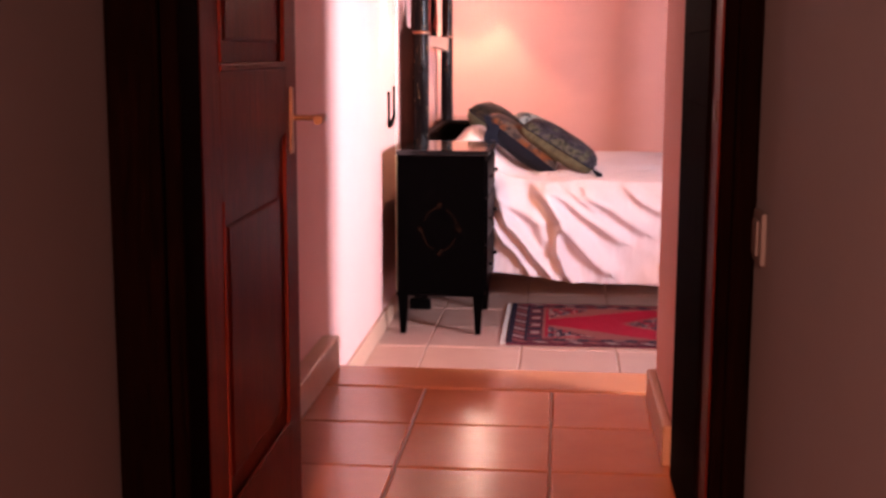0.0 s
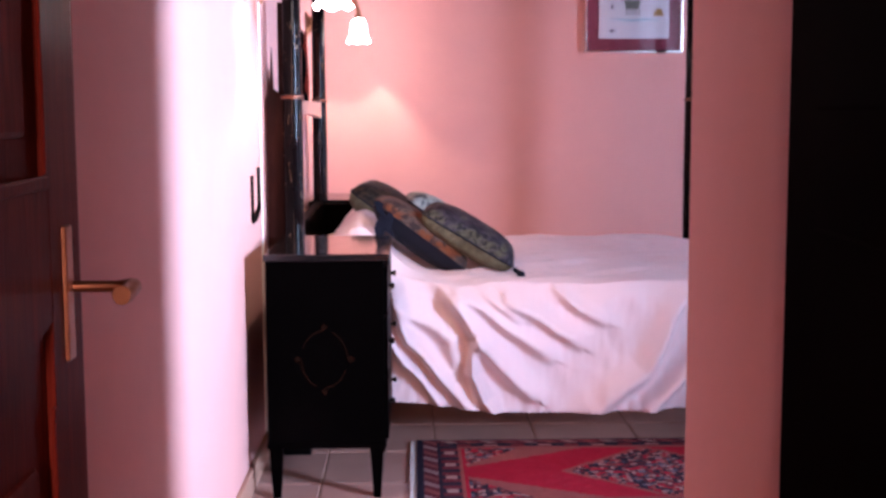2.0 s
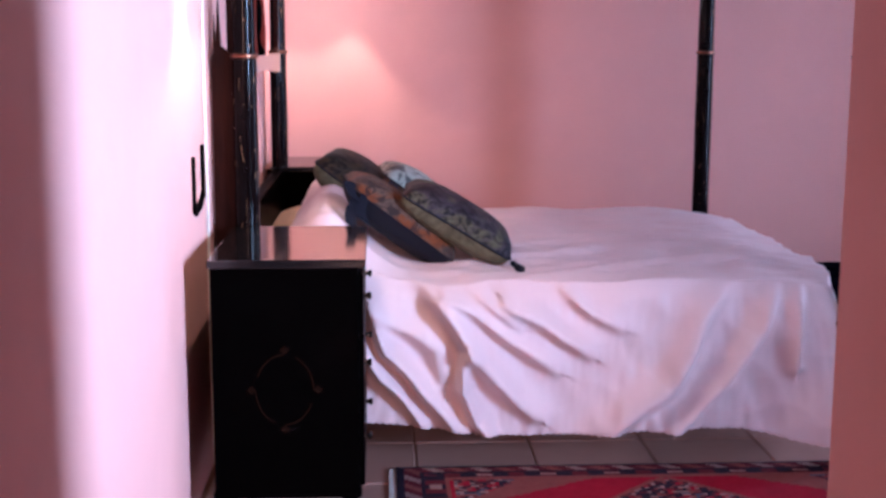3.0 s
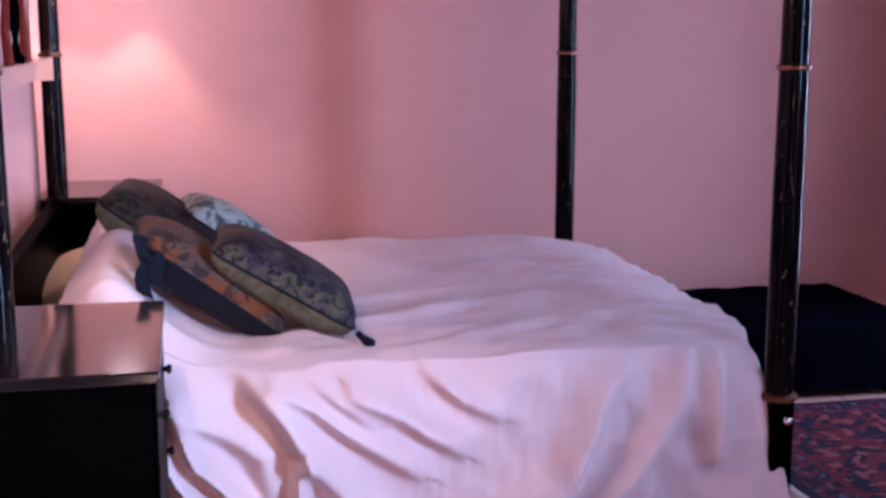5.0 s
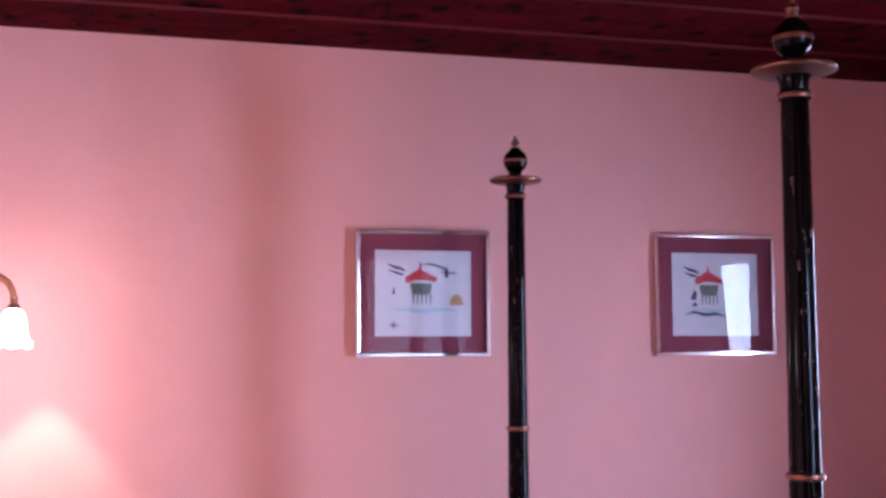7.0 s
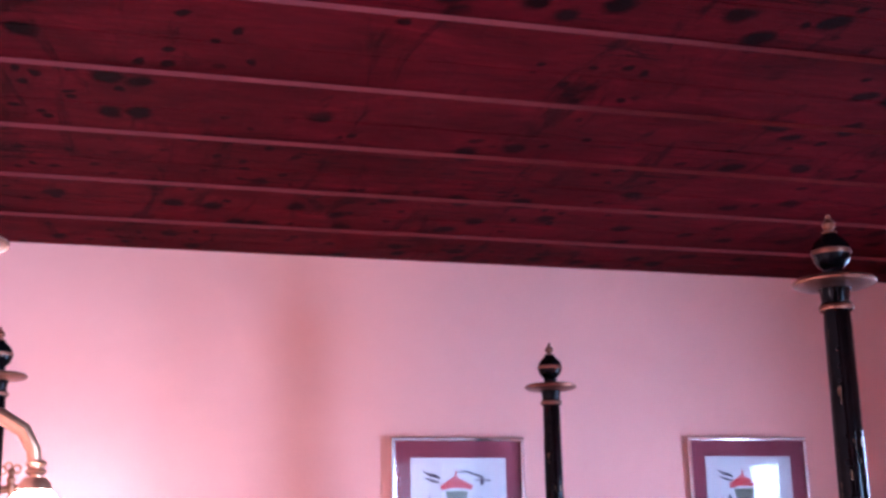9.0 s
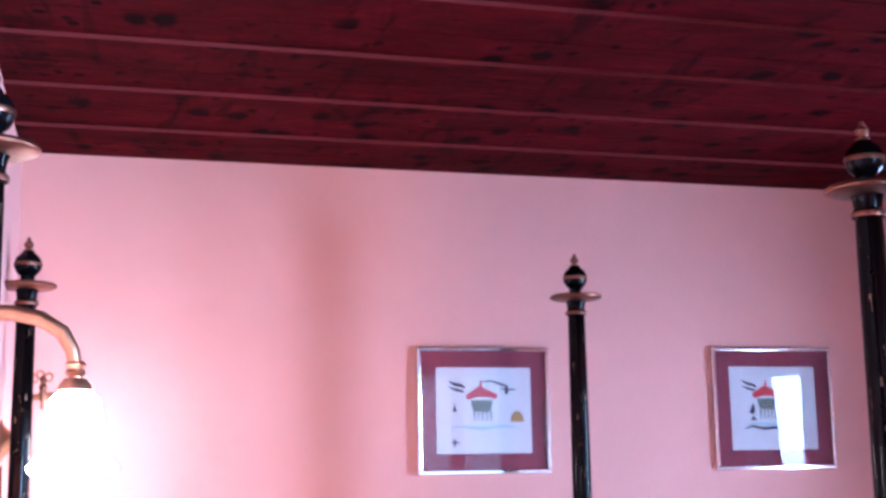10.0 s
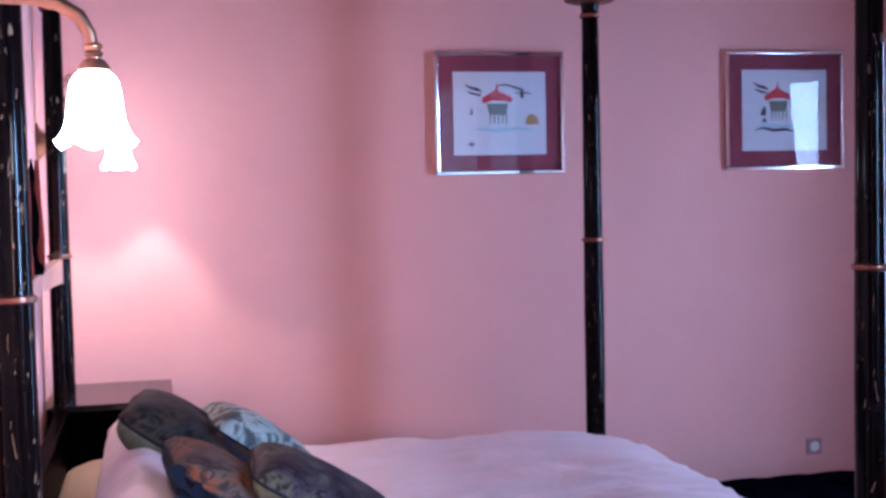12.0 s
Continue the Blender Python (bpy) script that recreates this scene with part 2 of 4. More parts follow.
sky_card.b.inputs["Emission Strength"].default_value = 3.0
OUTDOORS = sky_card.m

led = Mat("green_led", 0.4)
led.b.inputs["Emission Color"].default_value = (0.2, 1.0, 0.8, 1)
led.b.inputs["Emission Strength"].default_value = 3.0
LED = led.m

# ---- mesh tools ----


def part(name, bm, material, parent=None, label="", smooth=False):
    """Links a bmesh as one mesh object."""
    me = bpy.data.meshes.new(name)
    bmesh.ops.recalc_face_normals(bm, faces=bm.faces)
    bm.to_mesh(me)
    bm.free()
    for m in material if isinstance(material, (list, tuple)) else [material]:
        me.materials.append(m)
    if smooth:
        for p in me.polygons:
            p.use_smooth = True
        me.set_sharp_from_angle(angle=radians(40))
    ob = new(name, me)
    if parent is not None:
        ob.parent = parent
    if label:
        ob["label"] = label
    return ob


def thing(name, place, label, category, group=""):
    ob = new(name)
    ob.empty_display_size = 0.05
    ob.location = place
    tagged(ob, label, category, group)
    return ob


def box(bm, x0, x1, y0, y1, z0, z1, bevel=0.0, mat=0):
    vs = [bm.verts.new((x, y, z)) for z in (z0, z1) for y in (y0, y1) for x in (x0, x1)]
    fs = [bm.faces.new([vs[i] for i in f]) for f in ((0, 2, 3, 1), (4, 5, 7, 6), (0, 1, 5, 4), (2, 6, 7, 3), (0, 4, 6, 2), (1, 3, 7, 5))]
    for f in fs:
        f.material_index = mat
    if bevel:
        es = list({e for f in fs for e in f.edges})
        bmesh.ops.bevel(bm, geom=es, offset=bevel, segments=2, affect="EDGES", profile=0.5)
    return bm


def boxes(*rows, bevel=0.0):
    bm = bmesh.new()
    for r in rows:
        box(bm, *r, bevel=bevel)
    return bm


def lathe(profile, n=24, bm=None, centre=(0, 0, 0), ruffle=0.0, waves=8):
    """Turns a profile of (radius, height) round the z axis."""
    bm = bm or bmesh.new()
    rings = []
    for r, z in profile:
        ring = []
        for i in range(n):
            a = 2 * math.pi * i / n
            k = r * (1 + ruffle * math.cos(waves * a) * max(0.0, (r - 0.05) / 0.03))
            ring.append(bm.verts.new((centre[0] + k * math.cos(a), centre[1] + k * math.sin(a), centre[2] + z)))
        rings.append(ring)
    for a, b in zip(rings, rings[1:]):
        for i in range(n):
            bm.faces.new((a[i], a[(i + 1) % n], b[(i + 1) % n], b[i]))
    if profile[0][0] > 1e-4:
        bm.faces.new(list(reversed(rings[0])))
    if profile[-1][0] > 1e-4:
        bm.faces.new(rings[-1])
    return bm


def tube(points, radius, n=10, bm=None):
    """A round bar along points; radius may be one number or one for each point."""
    bm = bm or bmesh.new()
    pts = [Vector(p) for p in points]
    rad = radius if isinstance(radius, (list, tuple)) else [radius] * len(pts)
    rings, side = [], None
    for i, p in enumerate(pts):
        d = (pts[min(i + 1, len(pts) - 1)] - pts[max(i - 1, 0)]).normalized()
        side = d.orthogonal().normalized() if side is None else (side - d * side.dot(d)).normalized()
        up = d.cross(side)
        rings.append([bm.verts.new(p + rad[i] * (math.cos(2 * math.pi * k / n) * side + math.sin(2 * math.pi * k / n) * up)) for k in range(n)])
    for a, b in zip(rings, rings[1:]):
        for k in range(n):
            bm.faces.new((a[k], a[(k + 1) % n], b[(k + 1) % n], b[k]))
    bm.faces.new(list(reversed(rings[0])))
    bm.faces.new(rings[-1])
    return bm


def slab(outline, axis, a, b, bevel=0.0):
    """A flat outline of (u, v) pushed from a to b along an axis."""
    bm = bmesh.new()
    put = {"x": lambda u, v, w: (w, u, v), "y": lambda u, v, w: (u, w, v), "z": lambda u, v, w: (u, v, w)}[axis]
    lo = [bm.verts.new(put(u, v, a)) for u, v in outline]
    hi = [bm.verts.new(put(u, v, b)) for u, v in outline]
    bm.faces.new(lo)
    bm.faces.new(list(reversed(hi)))
    n = len(outline)
    for i in range(n):
        bm.faces.new((lo[i], lo[(i + 1) % n], hi[(i + 1) % n], hi[i]))
    if bevel:
        bmesh.ops.bevel(bm, geom=list(bm.edges), offset=bevel, segments=2, affect="EDGES")
    return bm


def structure(name, bm, material, label="", category="wall"):
    ob = part(name, bm, material)
    return tagged(ob, label, category, kind="structure")


# ---- the rooms ----
ROOF = 2.95
structure("wall_west", boxes((XL - 0.2, XL, -1.16, YF + 0.2, -0.2, ROOF)), PINK, "salmon pink plaster wall behind the bed head")
structure("wall_north", boxes((XL, XR + 0.2, YF, YF + 0.2, -0.2, ROOF)), PINK, "salmon pink plaster wall with two framed prints")
W1 = (3.40, 3.75, 0.05, 2.12)
W2 = (-1.12, -0.40, 0.05, 2.20)
W3 = (2.90, 3.92, 0.05, 2.45)         # south window, seen in the picture glass
structure("wall_east", boxes((XR, XR + 0.2, -1.36, W2[0], -0.2, ROOF), (XR, XR + 0.2, W2[1], W1[0], -0.2, ROOF), (XR, XR + 0.2, W1[1], YF, -0.2, ROOF),
          (XR, XR + 0.2, W2[0], W2[1], -0.2, W2[2]), (XR, XR + 0.2, W2[0], W2[1], W2[3], ROOF),
          (XR, XR + 0.2, W1[0], W1[1], -0.2, W1[2]), (XR, XR + 0.2, W1[0], W1[1], W1[3], ROOF)), PINK, "salmon pink plaster wall with two tall windows")
PX = 1.088                           # inner face of the partition beside the entrance
structure("wall_partition", boxes((PX, PX + 0.14, -1.16, 0.54, -0.2, ROOF), bevel=0.012), PINK, "salmon pink plaster partition beside the entrance")
HL, HR = 0.134, 1.072                 # hall walls
DX0, DX1, DZ = 0.243, 1.02, STEP + 2.05
FY0, FY1 = -1.27, -1.16              # front and back of the door frame
structure("wall_south", boxes((PX + 0.14, W3[0], -1.36, -1.16, -0.2, ROOF), (W3[1], XR, -1.36, -1.16, -0.2, ROOF), (W3[0], W3[1], -1.36, -1.16, -0.2, W3[2]), (W3[0], W3[1], -1.36, -1.16, W3[3], ROOF)), PINK, "salmon pink plaster wall with a wide window")
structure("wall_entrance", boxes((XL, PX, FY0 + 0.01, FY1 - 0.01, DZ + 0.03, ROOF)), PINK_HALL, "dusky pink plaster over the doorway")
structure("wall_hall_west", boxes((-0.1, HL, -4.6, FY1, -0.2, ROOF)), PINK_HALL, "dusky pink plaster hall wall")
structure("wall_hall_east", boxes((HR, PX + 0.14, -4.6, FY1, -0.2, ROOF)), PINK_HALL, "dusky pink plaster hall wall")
# unseen end wall; its opening is added to let the fill lamp through
structure("wall_hall_south", boxes((-0.1, 0.23, -4.8, -4.6, -0.2, ROOF), (0.93, PX + 0.14, -4.8, -4.6, -0.2, ROOF), (0.23, 0.93, -4.8, -4.6, -0.2, 1.2), (0.23, 0.93, -4.8, -4.6, 2.2, ROOF)), PINK_HALL, "dusky pink plaster hall end wall with an opening added for the fill lamp")

# ceiling: overlapped boards whose near edges hang a little lower
bm = bmesh.new()
lip = 0.013
edges = [4.650 + 0.49 * 0.94 * k for k in range(1, -16, -1)]
for k in range(len(edges) - 1):
    y1, y0 = min(edges[k], YF + 0.1), edges[k + 1]
    if y0 >= YF + 0.1:
        continue
    for split in (0, 1):
        a = y0 if split == 0 else (y0 + y1) / 2 + 0.02
        b = (y0 + y1) / 2 + 0.016 if split == 0 else y1
        za = ZC - lip * (1 - (a - y0) / (y1 - y0))
        zb = ZC - lip * (1 - (b - y0) / (y1 - y0))
        vs = [bm.verts.new(p) for p in ((-0.2, a, za), (XR + 0.2, a, za), (XR + 0.2, b, zb), (-0.2, b, zb), (-0.2, a, ROOF), (XR + 0.2, a, ROOF), (XR + 0.2, b, ROOF), (-0.2, b, ROOF))]
        for f in ((0, 1, 2, 3), (7, 6, 5, 4), (1, 0, 4, 5), (2, 1, 5, 6), (3, 2, 6, 7), (0, 3, 7, 4)):
            face = bm.faces.new([vs[i] for i in f])
            # only the lip facing the entrance takes the brighter, light-catching colour
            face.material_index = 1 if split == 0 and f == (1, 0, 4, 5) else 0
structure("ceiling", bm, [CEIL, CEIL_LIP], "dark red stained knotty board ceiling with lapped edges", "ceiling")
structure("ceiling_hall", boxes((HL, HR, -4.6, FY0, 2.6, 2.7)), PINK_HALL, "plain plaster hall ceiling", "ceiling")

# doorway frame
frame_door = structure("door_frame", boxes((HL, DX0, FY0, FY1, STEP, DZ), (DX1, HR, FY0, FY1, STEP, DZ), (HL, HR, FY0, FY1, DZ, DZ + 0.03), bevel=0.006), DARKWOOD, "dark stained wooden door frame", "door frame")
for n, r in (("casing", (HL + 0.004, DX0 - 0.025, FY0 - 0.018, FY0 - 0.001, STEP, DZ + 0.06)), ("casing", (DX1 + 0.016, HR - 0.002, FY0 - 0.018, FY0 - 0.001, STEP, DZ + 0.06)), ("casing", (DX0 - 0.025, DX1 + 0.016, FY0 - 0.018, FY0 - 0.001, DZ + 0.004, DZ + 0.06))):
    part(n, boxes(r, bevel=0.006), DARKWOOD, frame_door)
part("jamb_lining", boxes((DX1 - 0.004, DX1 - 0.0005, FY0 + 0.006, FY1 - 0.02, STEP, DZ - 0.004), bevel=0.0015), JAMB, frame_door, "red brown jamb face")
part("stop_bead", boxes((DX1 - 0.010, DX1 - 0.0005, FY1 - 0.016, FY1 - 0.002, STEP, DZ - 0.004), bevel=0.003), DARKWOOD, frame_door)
part("strike_plate", boxes((DX1 - 0.0058, DX1 - 0.0035, -1.245, -1.20, STEP + 0.925, STEP + 0.955), bevel=0.0006), metal("dull_strike_metal", (0.10, 0.06, 0.055), 0.5), frame_door, "small dull metal strike plate")

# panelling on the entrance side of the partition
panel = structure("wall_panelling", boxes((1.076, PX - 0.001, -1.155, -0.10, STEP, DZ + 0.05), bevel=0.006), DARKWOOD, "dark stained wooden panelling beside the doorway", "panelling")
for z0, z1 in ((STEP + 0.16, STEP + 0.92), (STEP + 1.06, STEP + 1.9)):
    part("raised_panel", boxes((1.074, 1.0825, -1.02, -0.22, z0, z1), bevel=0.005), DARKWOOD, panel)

# skirtings
structure("baseboard", boxes((XL, XL + 0.016, 0.875, YF, 0, 0.085), (XL + 0.016, XR, YF - 0.016, YF, 0, 0.085), bevel=0.004), SKIRT, "terracotta tile skirting at the floor", "baseboard")
structure("baseboard_entrance", boxes((XL, XL + 0.055, -1.16, 0.872, STEP, STEP + 0.105), (PX - 0.026, PX, -0.028, 0.542, STEP, STEP + 0.105), bevel=0.006), SKIRT, "terracotta tile skirting along the entrance", "baseboard")


# ---- windows ----
def window(name, y0, y1, z0, z1, label):
    w = thing(name, (XR, (y0 + y1) / 2, z0), label, "window")
    w["kind"] = "structure"
    h, d = z1 - z0, (y1 - y0) / 2
    part("window_frame", boxes((0.08, 0.13, -d, -d + 0.04, 0, h), (0.08, 0.13, d - 0.04, d, 0, h), (0.08, 0.13, -d + 0.04, d - 0.04, 0, 0.05), (0.08, 0.13, -d + 0.04, d - 0.04, h - 0.05, h), (0.085, 0.125, -d + 0.04, d - 0.04, 0.95, 1.0), bevel=0.004), PLASTIC, w)
    for a, b in ((0.05, 0.95), (1.0, h - 0.05)):
        p = part("pane", boxes((0.10, 0.106, -d + 0.04, d - 0.04, a, b)), GLASS, w)
        p.visible_shadow = False
    return w


def curtain(y0, y1, z0, z1, label):
    c = thing("curtain", (XR - 0.065, (y0 + y1) / 2, z0), label, "curtain", "window curtains")
    bm, n = bmesh.new(), 60
    for s in (0, 1):
        rows = [[bm.verts.new((0.042 * math.sin(i * 0.9) * (1 - 0.25 * j / 6) - 0.004 * s, (y0 - y1) / 2 + (y1 - y0) * i / n, (z1 - z0) * j / 6)) for i in range(n + 1)] for j in range(7)]
        for j in range(6):
            for i in range(n):
                bm.faces.new((rows[j][i], rows[j][i + 1], rows[j + 1][i + 1], rows[j + 1][i]))
    part("curtain_cloth", bm, CURTAIN, c, smooth=True)
    part("curtain_rod", tube([(0, (y0 - y1) / 2 - 0.05, z1 - z0 + 0.03), (0, (y1 - y0) / 2 + 0.05, z1 - z0 + 0.03)], 0.012), BRASS, c)
    return c


window("window_1", *W1, "tall narrow white window letting in daylight")
window("window_2", *W2, "tall white window letting in daylight")
wide = window("window_3", -0.51, 0.51, W3[2], W3[3], "wide white window with a dark middle post")
wide.location, wide.rotation_euler = ((W3[0] + W3[1]) / 2, -1.16, W3[2]), (0, 0, radians(-90))
part("middle_post", boxes((0.07, 0.14, -0.05, 0.05, 0.05, W3[3] - W3[2] - 0.05), bevel=0.004), DARKWOOD, wide, "dark middle post")
curtain(3.77, 4.00, 0.02, 2.2, "gathered white curtain hanging beside the tall window")
curtain(3.12, 3.37, 0.02, 2.2, "gathered white curtain hanging beside the tall window")
structure("backdrop", boxes((XR + 1.2, XR + 1.22, -3.5, 6.0, -0.6, 3.6), (1.6, XR + 1.19, -3.5, -3.48, -0.6, 4.4)), OUTDOORS, "pale bright sky outside the windows", "sky")


# ---- door leaf ----
def door_leaf():
    """Leaf in its own frame: hinge at x = 0, leaf along +x, thickness in y."""
    w, h, t = 0.755, 2.02, 0.04
    d = tagged(new("door_1"), "open dark mahogany panelled door with brass lever", "door", kind="structure")
    st = 0.115
    part("stile", boxes((0, st, -t, 0, 0, h), bevel=0.003), DOOR, d)
    part("stile", boxes((w - st, w, -t, 0, 0, h), bevel=0.003), DOOR, d)
    for z0, z1 in ((0, 0.22), (h - 0.12, h)):
        part("rail", boxes((st, w - st, -t, 0, z0, z1), bevel=0.003), DOOR, d)
    arch = [(st, 0.765), (st, 0.98), (w - st, 0.98), (w - st, 0.85)]
    arch += [(w - st - (w - 2 * st) * k / 8, 0.85 - 0.085 * (k / 8) ** 0.8) for k in range(1, 8)]
    part("lock_rail", slab(arch, "y", -t, 0), DOOR, d)
    for z0, z1 in ((0.22, 0.86), (0.98, h - 0.12)):
        top = z1 if z0 > 0.5 else 0.78
        part("panel", boxes((st + 0.002, w - st - 0.002, -t + 0.008, -0.008, z0, z1)), DOOR, d)
        part("raised_field", boxes((st + 0.05, w - st - 0.05, -t + 0.003, -0.003, z0 + 0.05, top - 0.06), bevel=0.007), DOOR, d)
        for yy in (-t, 0):
            part("moulding", boxes((st, w - st, yy - 0.0025, yy + 0.0025, z0, z0 + 0.014), (st, st + 0.014, yy - 0.0025, yy + 0.0025, z0 + 0.014, top - 0.014), (w - st - 0.014, w - st, yy - 0.0025, yy + 0.0025, z0 + 0.014, top - 0.014), bevel=0.003), DOOR, d)
    part("lock_plate", boxes((w - 0.002, w + 0.002, -t + 0.012, -0.012, 0.72, 0.98)), BRASS, d, "pale brass lock face plate")
    for s, yy in ((-1, -t), (1, 0)):
        part("backplate", boxes((w - 0.071, w - 0.043, yy - 0.004, yy + 0.004, 0.80, 0.94), bevel=0.003), BRASS, d)
        lever = tube([(w - 0.045, yy, 0.875), (w - 0.045, yy + s * 0.048, 0.875), (w - 0.048, yy + s * 0.060, 0.876), (w - 0.062, yy + s * 0.068, 0.877), (w - 0.085, yy + s * 0.066, 0.872), (w - 0.098, yy + s * 0.064, 0.873)], [0.006, 0.006, 0.0075, 0.009, 0.009, 0.010])
        part("lever", lever, BRASS, d, "antique brass lever handle", True)
    for z in (0.25, 1.0, 1.8):
        part("hinge", tube([(-0.004, 0.006, z - 0.05), (-0.004, 0.006, z + 0.05)], 0.008), BRASS, d)
    return d


leaf = door_leaf()
leaf.matrix_world = Matrix.Translation((DX0 - 0.042, -1.155, STEP + 0.008)) @ pose(0, 0, 0, 0, 0, 90.9)


def light_switch(place):
    s = thing("light_switch", place, "dull grey plastic light switch on the plaster wall", "light switch")
    part("plate", boxes((-0.035, 0.035, -0.009, 0, -0.036, 0.036), bevel=0.003), SWITCH, s)
    part("rocker", boxes((-0.018, 0.018, -0.013, -0.0085, -0.024, 0.024), bevel=0.002), SWITCH, s)
    return s


light_switch((HR, -1.34, 0.965)).rotation_euler = (0, 0, radians(-90))

# ---- four-poster bed ----
ENDWOOD = wood("dark_mahogany_panel", (0.009, 0.0022, 0.0015), (0.038, 0.008, 0.005), (20, 20, 1.5), 0.4, ior=1.2)
HX, FX, NY, FY = 0.10, 2.0, 2.82, 4.628
bed = thing("four_poster_bed", (0, 0, 0), "black lacquered four-poster bed with gilt painted posts and headboard", "bed")


def bed_post(x, y, foot):
    base = 0.47 if foot else 0.30
    prof = [(0.036, base), (0.037, 1.0), (0.0355, 1.28), (0.0355, 1.299), (0.0345, 1.316), (0.031, 2.08), (0.030, 2.113), (0.037, 2.117), (0.038, 2.125), (0.036, 2.131), (0.031, 2.137), (0.034, 2.16), (0.040, 2.172)]
    post = part("post", lathe([(r, z) for r, z in prof], 28), LACQ, bed, smooth=True)
    post.location = (x, y, 0)
    part("disc", lathe([(0.040, 2.168), (0.078, 2.172), (0.092, 2.178), (0.094, 2.183), (0.088, 2.190), (0.03, 2.197)], 36), GILT, post, "worn gilt disc", True)
    ball = [(0.020, 2.196), (0.024, 2.208)] + [(0.044 * math.cos(a), 2.252 + 0.044 * math.sin(a)) for a in [radians(-60 + 12 * k) for k in range(11)]] + [(0.018, 2.297)]
    part("ball", lathe(ball, 24), BALL, post, "glossy black ball", True)
    part("band", lathe([(0.0445, 2.247), (0.0455, 2.252), (0.0445, 2.258)], 24), GILT, post, smooth=True)
    part("finial", lathe([(0.016, 2.296), (0.018, 2.300), (0.008, 2.305), (0.014, 2.312), (0.016, 2.320), (0.011, 2.328), (0.005, 2.333), (0.007, 2.338), (0.002, 2.344)], 16), GILT, post, "small gilt finial", True)
    part("ring", lathe([(0.0360, 1.291), (0.0415, 1.294), (0.0425, 1.299), (0.0415, 1.304), (0.0360, 1.307)], 28), GILT, post, "gilt ring", True)
    part("ring", lathe([(0.0375, 2.118), (0.0395, 2.124), (0.0375, 2.130)], 28), GILT, post, "gilt ring", True)
    if foot:
        cap = part("bolt_cap", lathe([(0.010, 0), (0.012, 0.004), (0.010, 0.010), (0.004, 0.014)], 14), CHROME, post, "small steel bolt cap", True)
        cap.matrix_local = pose(0.012, -0.031, 0.415, 90, 0, 0)
        part("collar", lathe([(0.038, 0.462), (0.047, 0.468), (0.047, 0.478), (0.038, 0.484)], 28), GILT, post, smooth=True)
    leg = boxes((x - 0.032, x + 0.032, y - 0.032, y + 0.032, 0.10, base), bevel=0.006)
    part("leg_block", leg, BLACKSIDE, bed)
    foot_bm = lathe([(0.026, 0.0), (0.030, 0.01), (0.040, 0.10)], 16)
    f = part("foot", foot_bm, BLACKSIDE, bed, smooth=True)
    f.location = (x, y, 0)


for px, py, ft in ((HX + 0.042, NY, False), (HX, FY, False), (FX + 0.013, NY, True), (FX, FY, True)):
    bed_post(px, py, ft)
part("headboard", boxes((0.075, 0.118, NY + 0.02, FY - 0.02, 0.22, 0.79), bevel=0.006), BLACKSIDE, bed, "black headboard panel")
curve = [(NY + 0.03, 1.21)] + [(NY + 0.03 + (FY - NY - 0.06) * k / 16, 1.21 + 0.025 * math.sin(math.pi * k / 16)) for k in range(1, 16)] + [(FY - 0.03, 1.21), (FY - 0.03, 1.292), (NY + 0.03, 1.292)]
part("headboard_rail", slab(curve, "x", 0.084, 0.112), IVORY, bed, "pale painted rail of the headboard")
for y0 in (NY + 0.055, NY + 0.085, FY - 0.085, FY - 0.055):
    part("baluster", tube([(0.10, y0, 0.78), (0.10, y0, 1.22)], 0.009, 10), LACQ, bed, smooth=True)
for s, y0 in ((1, NY), (-1, FY)):
    wing = [(y0 + s * 0.03, 1.295), (y0 + s * 0.14, 1.295), (y0 + s * 0.085, 1.32), (y0 + s * 0.060, 1.38), (y0 + s * 0.052, 1.48), (y0 + s * 0.046, 1.61), (y0 + s * 0.03, 1.64)]
    part("wing", slab(wing, "x", 0.088, 0.108), ENDWOOD, bed, "carved dark wooden wing")
for s, y0, xa in ((1, NY, 0.118), (-1, FY, 0.070)):
    side = [(0.042, 0.20), (xa, 0.20), (xa, 1.29), (0.072, 1.33), (0.066, 1.48), (0.058, 1.34), (0.052, 1.42), (0.048, 1.31), (0.042, 1.29)] if s > 0 else [(0.042, 0.20), (xa, 0.20), (xa, 0.785), (0.042, 0.785)]
    part("end_panel", slab(side, "y", y0 + s * 0.012, y0 + s * 0.034), ENDWOOD, bed, "reddish brown end panel of the headboard")
mid = (NY + FY) / 2
orn = lathe([(0.022, 1.292), (0.026, 1.31), (0.012, 1.33), (0.008, 1.36), (0.015, 1.40), (0.017, 1.45), (0.010, 1.50), (0.005, 1.52), (0.009, 1.545), (0.007, 1.575), (0.002, 1.60)], 16)
o = part("crest_ornament", orn, BLACKSIDE, bed, "dark turned crest ornament", True)
o.location = (0.10, mid, 0)
for k in (-1, 1):
    part("lyre_bar", tube([(0.10, mid + k * 0.16, 1.29), (0.10, mid + k * 0.20, 1.38), (0.10, mid + k * 0.15, 1.50), (0.10, mid + k * 0.17, 1.60)], [0.014, 0.012, 0.010, 0.006]), DOOR, bed, smooth=True)
for yy in (NY + 0.06, FY - 0.085):
    part("side_rail", boxes((0.14, 1.96, yy, yy + 0.025, 0.20, 0.36), bevel=0.003), BLACKSIDE, bed)
part("foot_rail", boxes((1.93, 1.955, NY + 0.09, FY - 0.09, 0.20, 0.36), bevel=0.003), BLACKSIDE, bed)

mattress = part("mattress", boxes((0.16, 1.92, NY + 0.085, FY - 0.06, 0.28, 0.575), bevel=0.04), PILLOW)
tagged(mattress, "thick mattress under the bedspread on the bed", "mattress")


